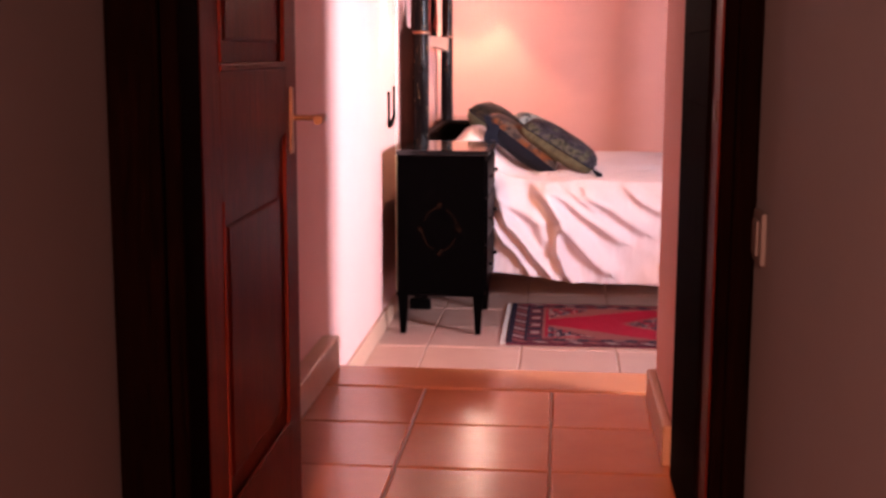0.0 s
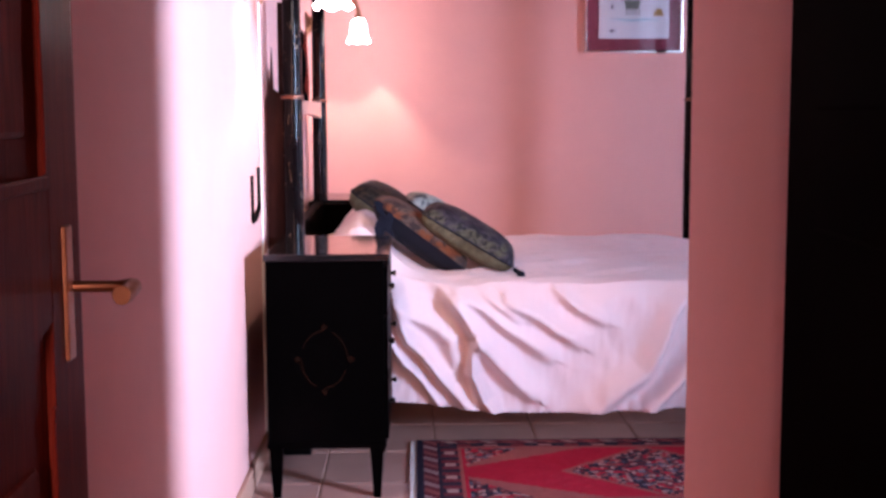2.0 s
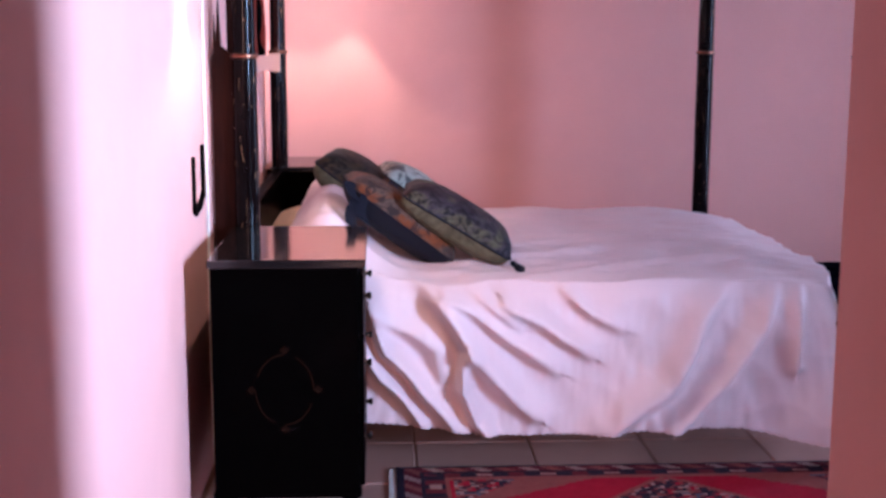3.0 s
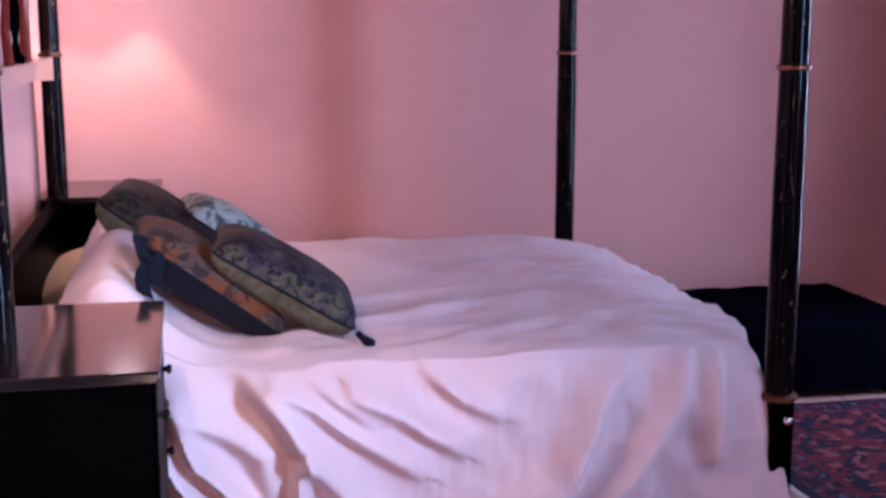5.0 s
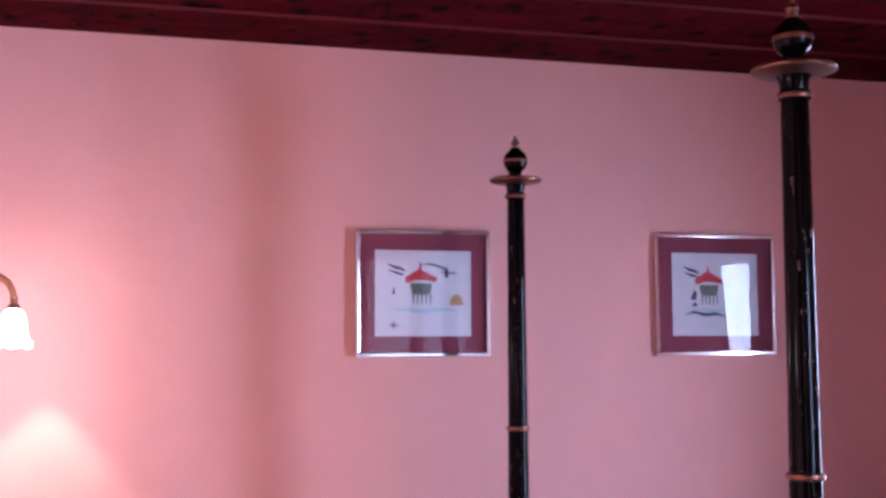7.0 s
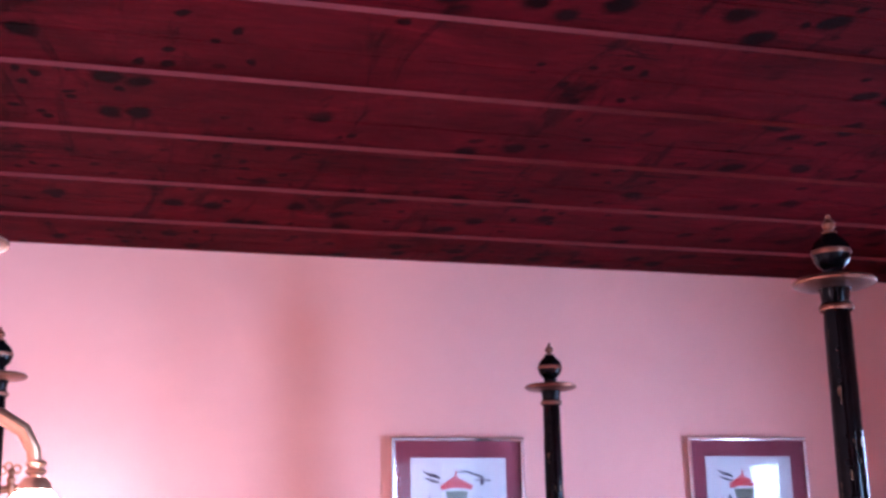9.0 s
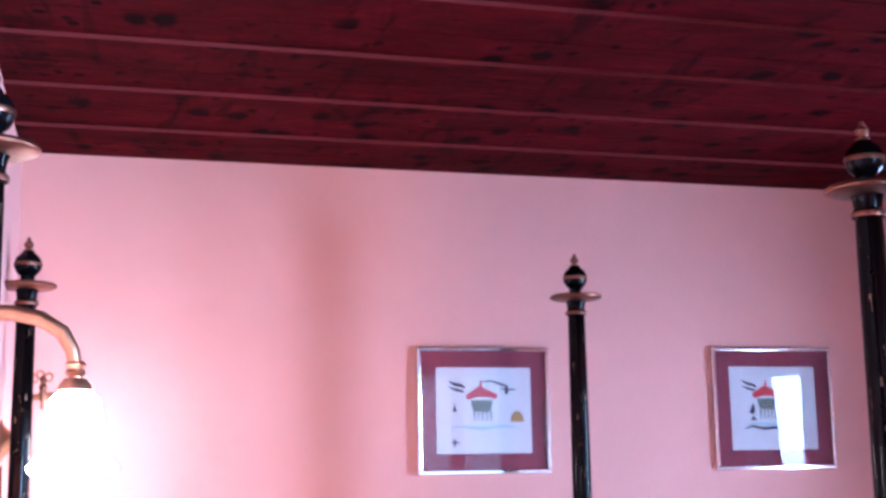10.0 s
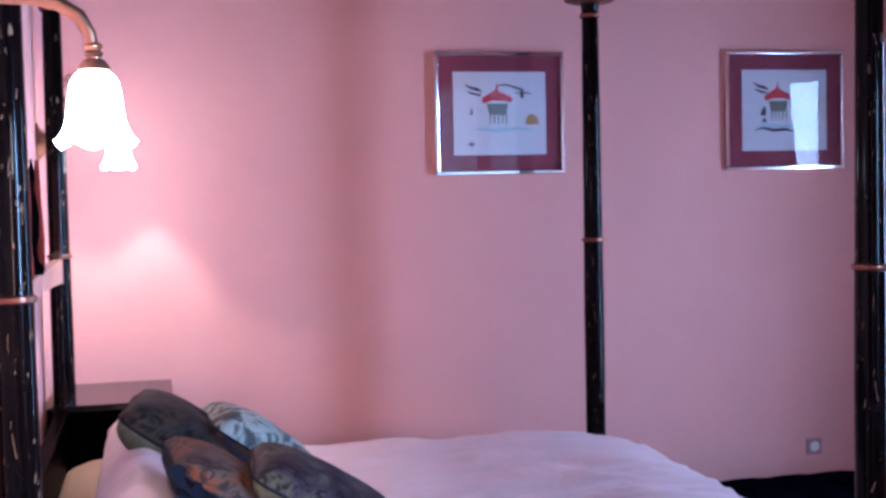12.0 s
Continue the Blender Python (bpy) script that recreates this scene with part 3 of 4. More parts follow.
# ---- bedspread ----
def spread_top(x, y):
    bump = 0.185 * math.exp(-(((x - 0.36) / 0.15) ** 2))
    edge = min(1.0, max(0.0, (y - NY - 0.02) / 0.30)) * min(1.0, max(0.0, (FY - y) / 0.35))
    crown = 0.595 + 0.035 * math.sqrt(edge) + bump * min(1.0, max(0.0, (y - NY) / 0.14)) ** 0.5
    foot = max(0.0, (x - 1.72) / 0.25)
    wr = 0.012 * noise.noise((x * 4, y * 7, 1.3)) + 0.010 * noise.noise((x * 7 + y * 5, y * 15 - x * 4, 4.1)) + 0.002 * noise.noise((x * 35, y * 35, 2.1))
    wr += 0.011 * max(0.0, math.sin(26 * (0.35 * x - y) + 4 * noise.noise((x * 2.2, y * 2.2, 0.4)))) ** 3 * math.exp(-((y - 3.25) / 0.35) ** 2)
    return crown - 0.03 * foot * foot + wr


# crests of the hanging folds: points (x, z) down each crest, then its half width and how far it stands out
CRESTS = (
    (((0.55, 0.71), (0.68, 0.61), (0.78, 0.46), (0.90, 0.32), (1.03, 0.20)), 0.036, 0.046),
    (((0.74, 0.58), (0.90, 0.48), (1.03, 0.38), (1.10, 0.34)), 0.027, 0.030),
    (((0.68, 0.65), (0.82, 0.59), (0.93, 0.52), (0.98, 0.48)), 0.022, 0.024),
    (((0.93, 0.56), (1.09, 0.44), (1.19, 0.38)), 0.026, 0.030),
    (((1.11, 0.59), (1.19, 0.52), (1.30, 0.47)), 0.024, 0.022),
    (((0.48, 0.58), (0.59, 0.49), (0.71, 0.40), (0.73, 0.30)), 0.036, 0.026),
    (((0.51, 0.54), (0.56, 0.40), (0.66, 0.27), (0.79, 0.14)), 0.024, 0.042),
    (((0.48, 0.45), (0.54, 0.32), (0.67, 0.15)), 0.018, 0.034),
    (((0.80, 0.39), (0.79, 0.29), (0.83, 0.19), (0.90, 0.11)), 0.020, 0.036),
    (((1.47, 0.15), (1.62, 0.30), (1.72, 0.45), (1.78, 0.60)), 0.030, 0.038),
    (((1.27, 0.15), (1.45, 0.29), (1.52, 0.43), (1.62, 0.61)), 0.038, 0.036),
    (((1.82, 0.36), (1.83, 0.46), (1.86, 0.60)), 0.022, 0.026),
)


def smooth(a, b, v):
    q = min(1.0, max(0.0, (v - a) / (b - a)))
    return q * q * (3 - 2 * q)


def crest(points, x, z):
    """Nearest distance to a crest line, how far along it (0 to 1), and the side."""
    best, at, over, n = 9.0, 0.0, True, len(points) - 1
    for k in range(n):
        (ax, az), (bx, bz) = points[k], points[k + 1]
        dx, dz = bx - ax, bz - az
        q = min(1.0, max(0.0, ((x - ax) * dx + (z - az) * dz) / (dx * dx + dz * dz)))
        d = math.hypot(x - ax - q * dx, z - az - q * dz)
        if d < best:
            best, at, over = d, (k + q) / n, dx * (z - az) - dz * (x - ax) > 0
    return best, at, over


def folds(x, z):
    """How far the hanging side stands out."""
    wx = x + 0.016 * noise.noise((x * 6, z * 6, 2.2))
    wz = z + 0.016 * noise.noise((x * 6, z * 6, 8.2))
    a = 0.0
    for points, wide, out in CRESTS:
        d, at, over = crest(points, wx, wz)
        wide *= 1.5 if over else 0.7
        if d < 3 * wide:
            a += 1.95 * out * math.exp(-((d / wide) ** 2)) * (0.35 + 0.65 * math.sin(math.pi * min(1.0, 0.22 + 0.78 * at)) ** 0.7)
    low = smooth(0.64, 0.52, z) if z > 0.52 else 1.0
    fine = 0.009 * (0.5 - abs(noise.noise((x * 7 + 5 * z, z * 6 - 4 * x, 3.1)))) + 0.006 * noise.noise((x * 13 + 7 * z, z * 8 - 3 * x, 3.1)) + 0.0028 * noise.noise((x * 48, z * 11, 5.1)) + 0.010 * smooth(0.95, 1.2, x) * (0.5 - abs(noise.noise((x * 9 - 6 * z, z * 7 + 3 * x, 6.3))))
    gather = 0.004 * math.sin(x * 95 + 5 * noise.noise((x * 5, 0, 1))) * smooth(0.26, 0.14, z)
    return low * (a + 0.020 * noise.noise((x * 3.2, z * 3.0, 7.7)) + fine) + gather - 0.004


def hem_height(x):
    return 0.165 - 0.045 * smooth(0.45, 1.05, x) + 0.012 * smooth(1.2, 1.6, x) - 0.045 * smooth(1.65, 1.97, x)


def bedspread():
    bm = bmesh.new()
    x0, xe, yn, yf, rnd = 0.245, 1.968, 2.868, 4.585, 0.05
    us = [x0 + (xe - x0) * i / 240 for i in range(241)] + [xe + 0.012 * i for i in range(1, 38)]
    drop = 0.455
    vs = [yn - drop + drop * i / 90 for i in range(90)] + [yn + (yf - yn) * i / 130 for i in range(131)] + [yf + 0.40 * i / 14 for i in range(1, 15)]
    grid = []
    for u in us:
        row = []
        for v in vs:
            on, of = max(0.0, yn - v), max(0.0, v - yf)
            ou = max(0.0, u - xe) if on == 0 else 0.0
            x, y = min(u, xe), min(max(v, yn), yf)
            top = spread_top(x, y)
            down = max(ou, on, of)
            z = top - down
            if down > 0:
                t = min(1.0, down / rnd)
                z = top - down * (0.55 + 0.45 * t)
            if on > 0:
                c = max(0.0, min(1.0, (x - 1.70) / 0.26))
                q = max(0.0, min(1.0, on / 0.40))
                flare = 0.085 * c * c * (3 - 2 * c) * q
                y -= 0.016 * min(1.0, on / rnd) + folds(x, max(z, 0.1)) + 0.02 * on + flare
                x += 0.95 * flare
                low = hem_height(x)
                z = low + (z - top + drop) / drop * (top - low) if on < drop * 0.999 else low
            elif of > 0:
                y += 0.016 * min(1.0, of / rnd)
            if ou > 0:
                x += 0.010 * min(1.0, ou / rnd) + 0.010 * math.sin(v * 19) * min(1.0, ou / 0.2)
            x += 0.065 * smooth(1.70, 1.968, x) * smooth(2.87, 3.12, v) * smooth(4.585, 4.38, v)
            row.append(bm.verts.new((x, y, max(z, 0.07))))
        grid.append(row)
    for i in range(len(us) - 1):
        for j in range(len(vs) - 1):
            bm.faces.new((grid[i][j], grid[i + 1][j], grid[i + 1][j + 1], grid[i][j + 1]))
    hem_line = [row[0].co.copy() for row in grid[:242]]
    bmesh.ops.remove_doubles(bm, verts=bm.verts, dist=0.0004)
    ob = part("bedspread", bm, SPREAD, smooth=True)
    for p in ob.data.polygons:
        p.use_smooth = True
    edge = bmesh.new()
    for k in range(0, 236, 3):
        p, q = hem_line[k], hem_line[k + 3]
        tip = (p + q) / 2 + Vector((0, -0.001, -0.0045))
        for off in (0, 0.002):
            sh = Vector((0, off - 0.003, 0))
            edge.faces.new([edge.verts.new(v + sh) for v in (p, q, q * 0.4 + tip * 0.6, tip, p * 0.4 + tip * 0.6)])
    trim = part("scalloped_hem", edge, SPREAD, ob, "small scalloped edging")
    trim["kind"] = "stuff"
    s = ob.modifiers.new("thickness", "SOLIDIFY")
    s.thickness, s.offset = 0.004, -1
    return tagged(ob, "pale pink satin bedspread hanging in folds over the bed", "bedspread")


bedspread()


# ---- cushions ----
def pillow_mesh(a, b, t, seed, puff=0.45):
    bm, n = bmesh.new(), 26
    lay = []
    for s in (1, -1):
        rows = []
        for i in range(n + 1):
            row = []
            for j in range(n + 1):
                u, v = -1 + 2 * i / n, -1 + 2 * j / n
                pin = 1 - 0.10 * (abs(u) * abs(v)) ** 6
                x, y = a * u * (1 - 0.06 * (1 - v * v) * abs(u)), b * v * (1 - 0.06 * (1 - u * u) * abs(v))
                h = t * max(0.0, (1 - abs(u) ** 3) * (1 - abs(v) ** 3)) ** puff
                h += 0.10 * t * noise.noise((u * 2.3, v * 2.3, seed + s)) * (1 - u * u) * (1 - v * v)
                row.append(bm.verts.new((x * pin, y * pin, s * h)))
            rows.append(row)
        lay.append(rows)
    for s, rows in zip((0, 1), lay):
        for i in range(n):
            for j in range(n):
                bm.faces.new((rows[i][j], rows[i + 1][j], rows[i + 1][j + 1], rows[i][j + 1])).material_index = s
    bmesh.ops.remove_doubles(bm, verts=bm.verts, dist=0.0005)
    return bm


def cushion(place, turn, a, b, t, material, label, seed, tie=None, name="cushion", ribbon=False):
    c = thing(name, place, label, "cushion", "cushions on the bed")
    part("cover", pillow_mesh(a, b, t, seed), material, c, smooth=True)
    edge = [(a * u * (1 - 0.06 * (1 - v * v)) * (1 - 0.10 * abs(u * v) ** 6), b * v * (1 - 0.06 * (1 - u * u)) * (1 - 0.10 * abs(u * v) ** 6), 0) for u, v in
            [(-1 + k / 6, -1) for k in range(13)] + [(1, -1 + k / 6) for k in range(1, 13)] + [(1 - k / 6, 1) for k in range(1, 13)] + [(-1, 1 - k / 6) for k in range(1, 13)]]
    part("piping", tube(edge, 0.0035, 8), NAVYBOW, c, "dark piping", True)
    if tie is not None:
        for tx, ty in tie:
            bm = lathe([(0.006, 0), (0.010, 0.010), (0.008, 0.018), (0.012, 0.032), (0.015, 0.052), (0.010, 0.058)], 10)
            tas = part("tassel", bm, NAVYBOW, c, "dark tassel", True)
            ang = math.degrees(math.atan2(ty, tx))
            tas.matrix_local = pose(tx * a * 0.97, ty * b * 0.97, 0.0, 0, 0, ang) @ pose(0, 0, 0, 0, 92, 0)
    c.rotation_euler = Euler([radians(v) for v in turn])
    if ribbon:
        down = Euler([radians(v) for v in turn]).to_matrix().transposed() @ Vector((0, 0, -1))
        for k, (off, ln) in enumerate(((0.0, 0.12), (0.03, 0.09), (-0.02, 0.05))):
            start = Vector((-a * 0.9 + off, -b * 1.0 - 0.012, 0.01 * k))
            pts = [start + down * (ln * q / 5) + Vector((0.01 * math.sin(q * 1.2 + k), -0.006 * q * 0.5, 0)) for q in range(6)]
            bm = bmesh.new()
            wide = [0.010, 0.016, 0.019, 0.022, 0.024, 0.026]
            for side in (0, 1):
                row = [(bm.verts.new(p + Vector((-w2, 0.004 * side, 0))), bm.verts.new(p + Vector((w2, 0.004 * side, 0)))) for p, w2 in zip(pts, wide)]
                for r0, r1 in zip(row, row[1:]):
                    bm.faces.new((r0[0], r0[1], r1[1], r1[0]))
            part("ribbon", bm, NAVYBOW, c, "navy satin ribbon tail", True)
    return c


cushion((0.600, 3.26, 0.755), (0, 37, 4), 0.225, 0.205, 0.075, C2, "rust and brown brocade cushion with navy ties on the bed", 1.0, [(1, -1)], ribbon=True)
cushion((0.475, 3.86, 0.790), (0, 36, -6), 0.200, 0.215, 0.092, C4, "sage and grey brocade cushion leaning on the pillows", 5.0)
cushion((0.695, 3.92, 0.740), (0, 36, 5), 0.195, 0.195, 0.085, C3, "pale blue brocade cushion with dark flowers", 9.0)
cushion((0.800, 3.23, 0.748), (0, 31, -4), 0.215, 0.205, 0.072, C1, "grey green brocade cushion with striped border on the bed", 13.0, [(1, -1)])
for yy, k in ((3.22, 2.0), (4.15, 4.0)):
    p = thing("pillow", (0.190, yy, 0.575), "tan cotton pillow tucked under the bedspread", "pillow", "pillows on the bed")
    part("case", pillow_mesh(0.095, 0.36, 0.08, k), PILLOW, p, smooth=True)
    p.rotation_euler = (0, radians(-20), 0)


# ---- bedside cabinets ----
def bedside_cabinet(place):
    """Back to the wall at x = 0; depth in x, width in y, centred in y."""
    w, d = 0.60, 0.40
    c = thing("bedside_cabinet", place, "black lacquered bedside cabinet on tapered legs with polished top", "bedside cabinet", "bedside cabinets")
    part("body", boxes((0.006, d - 0.018, -w / 2 + 0.006, w / 2 - 0.006, 0.17, 0.776), bevel=0.004), BLACKSIDE, c)
    part("top", boxes((0, d, -w / 2, w / 2, 0.776, 0.798), bevel=0.004), BLACK, c, "polished black top")
    part("plinth_moulding", boxes((0.002, d - 0.014, -w / 2 + 0.002, w / 2 - 0.002, 0.168, 0.185), bevel=0.003), BLACKSIDE, c)
    for lx in (0.03, d - 0.045):
        for ly in (-w / 2 + 0.03, w / 2 - 0.03):
            bm = bmesh.new()
            r0, r1 = 0.012, 0.022
            vs = [bm.verts.new((lx + sx * r, ly + sy * r, z)) for z, r in ((0, r0), (0.172, r1)) for sx, sy in ((-1, -1), (1, -1), (1, 1), (-1, 1))]
            for f in ((3, 2, 1, 0), (4, 5, 6, 7), (0, 1, 5, 4), (1, 2, 6, 5), (2, 3, 7, 6), (3, 0, 4, 7)):
                bm.faces.new([vs[i] for i in f])
            part("leg", bm, BLACKSIDE, c)
    for z0, z1 in ((0.60, 0.755), (0.40, 0.59), (0.195, 0.39)):
        dr = part("drawer_front", boxes((d - 0.019, d - 0.006, -w / 2 + 0.02, w / 2 - 0.02, z0, z1), bevel=0.003), BLACKSIDE, c)
        for ky in (-0.16, 0.16):
            k = part("knob", lathe([(0.006, 0), (0.006, 0.008), (0.011, 0.012), (0.010, 0.018), (0.004, 0.021)], 12), BLACK, dr, "small dark turned knob", True)
            k.matrix_local = pose(d - 0.007, ky, (z0 + z1) / 2, 0, 90, 0)
    # painted lozenge and wreath on the side
    bm = bmesh.new()
    yy = -w / 2 + 0.0035
    for r0, r1, n in ((0.072, 0.076, 32),):
        ring = [[bm.verts.new((0.19 + r * math.cos(2 * math.pi * i / n), yy, 0.46 + r * 1.25 * math.sin(2 * math.pi * i / n))) for i in range(n)] for r in (r0, r1)]
        for i in range(n):
            if (i // 2) % 4 != 3:
                bm.faces.new((ring[0][i], ring[0][(i + 1) % n], ring[1][(i + 1) % n], ring[1][i]))
    for a in (0, 90, 180, 270):
        cx, cz = 0.19 + 0.085 * math.cos(radians(a)), 0.46 + 0.105 * math.sin(radians(a))
        bm.faces.new([bm.verts.new((cx + 0.012 * math.cos(radians(b)), yy - 0.0005, cz + 0.012 * math.sin(radians(b)))) for b in range(0, 360, 90)])
    part("painted_wreath", bm, GILTPAINT, c, "faded gilt painted wreath")
    return c


GILTPAINT = plain("faded_gilt_paint", (0.009, 0.0035, 0.002), 0.6, ior=1.05)
near_cab = bedside_cabinet((0.102, 2.48, 0))
far_cab = copy_thing(near_cab, pose(0.06, 4.87, 0))

adapter = part("power_adapter", boxes((0.10, 0.20, 2.70, 2.74, 0.0, 0.05), bevel=0.004), BLACKP)
tagged(adapter, "small black power adapter on the floor tiles", "power adapter")


# ---- wall lamps ----
def wall_lamp(y, z):
    l = thing("wall_lamp", (XL, y, z), "antique brass wall lamp with lit tulip glass shade", "wall lamp", "lamps beside the bed")
    bell = lathe([(0.045, 0), (0.046, 0.004), (0.036, 0.012), (0.022, 0.030), (0.014, 0.045), (0.012, 0.055)], 24)
    b = part("wall_plate", bell, BRASS, l, smooth=True)
    b.matrix_local = pose(0, 0, 0.03, 0, 90, 0) @ Matrix.Diagonal((1.5, 1, 1, 1))
    pts = [(0.05, 0, 0.03), (0.060, 0, 0.07), (0.050, 0, 0.12), (0.055, 0, 0.160), (0.10, 0, 0.172), (0.145, 0, 0.178), (0.195, 0, 0.177), (0.236, 0, 0.169), (0.268, 0, 0.149), (0.284, 0, 0.120), (0.290, 0, 0.078)]
    part("arm", tube(pts, [0.009, 0.008, 0.008, 0.009, 0.011, 0.012, 0.012, 0.012, 0.012, 0.011, 0.010], 12), BRASS, l, "curved brass arm", True)
    hub = lathe([(0.004, -0.045), (0.008, -0.035), (0.005, -0.022), (0.014, -0.008), (0.017, 0.004), (0.012, 0.016), (0.016, 0.028), (0.009, 0.040), (0.014, 0.052), (0.006, 0.064)], 14)
    h = part("hub", hub, BRASS, l, "cast brass hub", True)
    h.location = (0.135, 0, 0.178)
    for s, (dx, dz) in enumerate(((-0.03, 0.055), (0.018, 0.06), (-0.012, 0.068))):
        ring = [(0.135 + dx + 0.013 * math.cos(radians(a)), 0.004 * (s - 1), 0.178 + dz + 0.013 * math.sin(radians(a))) for a in range(0, 361, 30)]
        part("scroll", tube(ring, 0.004, 6), BRASS, l, "", True)
    for z in (0.100, 0.088):
        col = part("collar", lathe([(0.012, -0.005), (0.016, 0), (0.012, 0.005)], 16), BRASS, l, "", True)
        col.location = (0.289, 0, z)
    cap = part("shade_cap", lathe([(0.016, 0.012), (0.024, 0.002), (0.026, -0.006)], 18), BRASS, l, "", True)
    cap.location = (0.289, 0, 0.067)
    prof = [(0.016, 0.061), (0.028, 0.056), (0.037, 0.043), (0.042, 0.022), (0.044, 0.0), (0.047, -0.022), (0.052, -0.040), (0.058, -0.052), (0.063, -0.058)]
    bm = bmesh.new()
    n = 72
    for inner in (0, 0.0025):
        rings = []
        for r, z in prof:
            wave = max(0.0, (r - 0.044) / 0.018)
            rings.append([bm.verts.new(((r - inner) * (1 + 0.05 * math.cos(6 * t - 0.9) * wave) * math.cos(t), (r - inner) * (1 + 0.05 * math.cos(6 * t - 0.9) * wave) * math.sin(t), z + inner * 0.3 + 0.0062 * wave * math.cos(6 * (t - 1.204)))) for t in [2 * math.pi * i / n for i in range(n)]])
        for a, b2 in zip(rings, rings[1:]):
            for i in range(n):
                bm.faces.new((a[i], a[(i + 1) % n], b2[(i + 1) % n], b2[i]))
    s = part("shade", bm, SHADE, l, "glowing white frosted glass shade", True)
    s.location = (0.289, 0, 0.0)
    drop = part("switch_drop", lathe([(0.003, -0.06), (0.009, -0.05), (0.009, -0.035), (0.004, -0.025), (0.004, 0.0)], 10), BRASS, l, "", True)
    drop.location = (0.055, 0, 0.015)
    return l


wall_lamp(2.367, 1.640)
wall_lamp(4.68, 1.652).scale = (0.92, 1, 1)

cable = part("wall_cable", tube([(XL + 0.005, 2.69 + 0.006 * math.sin(k * 1.3), 0.09 + k * 0.13) for k in range(20)], 0.0045, 8), PLASTIC, smooth=True)
tagged(cable, "thin pale cable running up the pink wall", "cable")

hook = thing("wall_bracket", (XL, 2.44, 0.885), "dark metal bracket fixed to the wall above the cabinet", "bracket")
part("bar", boxes((0, 0.010, -0.010, 0.006, 0.0, 0.15), bevel=0.002), BLACKSIDE, hook)
part("bar", boxes((0, 0.010, 0.160, 0.185, 0.02, 0.17), bevel=0.002), BLACKSIDE, hook)
part("strap", slab([(-0.015, 0.0), (0.02, -0.012), (0.12, 0.0), (0.185, 0.03), (0.185, 0.06), (0.12, 0.025), (0.02, 0.01), (-0.015, 0.02)], "x", 0.002, 0.010), BLACKSIDE, hook)


# ---- framed prints ----
RED = plain("print_red", (0.50, 0.05, 0.06), 0.9, 0.1, 0.2)
GREYG = plain("print_grey_green", (0.16, 0.16, 0.13), 0.9, 0.1, 0.3, 60)
YELLOW = plain("print_ochre", (0.42, 0.24, 0.10), 0.9, 0.1, 0.25)
BLUEW = plain("print_blue_wash", (0.42, 0.50, 0.56), 0.9, 0.1, 0.15)
INK = plain("print_ink", (0.07, 0.05, 0.07), 0.9, 0.1, 0.3)


def flat_shapes(shapes, y):
    bm = bmesh.new()
    for shape in shapes:
        bm.faces.new([bm.verts.new((u, y, v)) for u, v in shape])
    return bm


def stroke(points, wide):
    out = [(u, v + wide * math.sin(math.pi * (i + 0.3) / (len(points)))) for i, (u, v) in enumerate(points)]
    return out + [(u, v - wide * 0.4 * math.sin(math.pi * (i + 0.3) / len(points))) for i, (u, v) in reversed(list(enumerate(points)))]


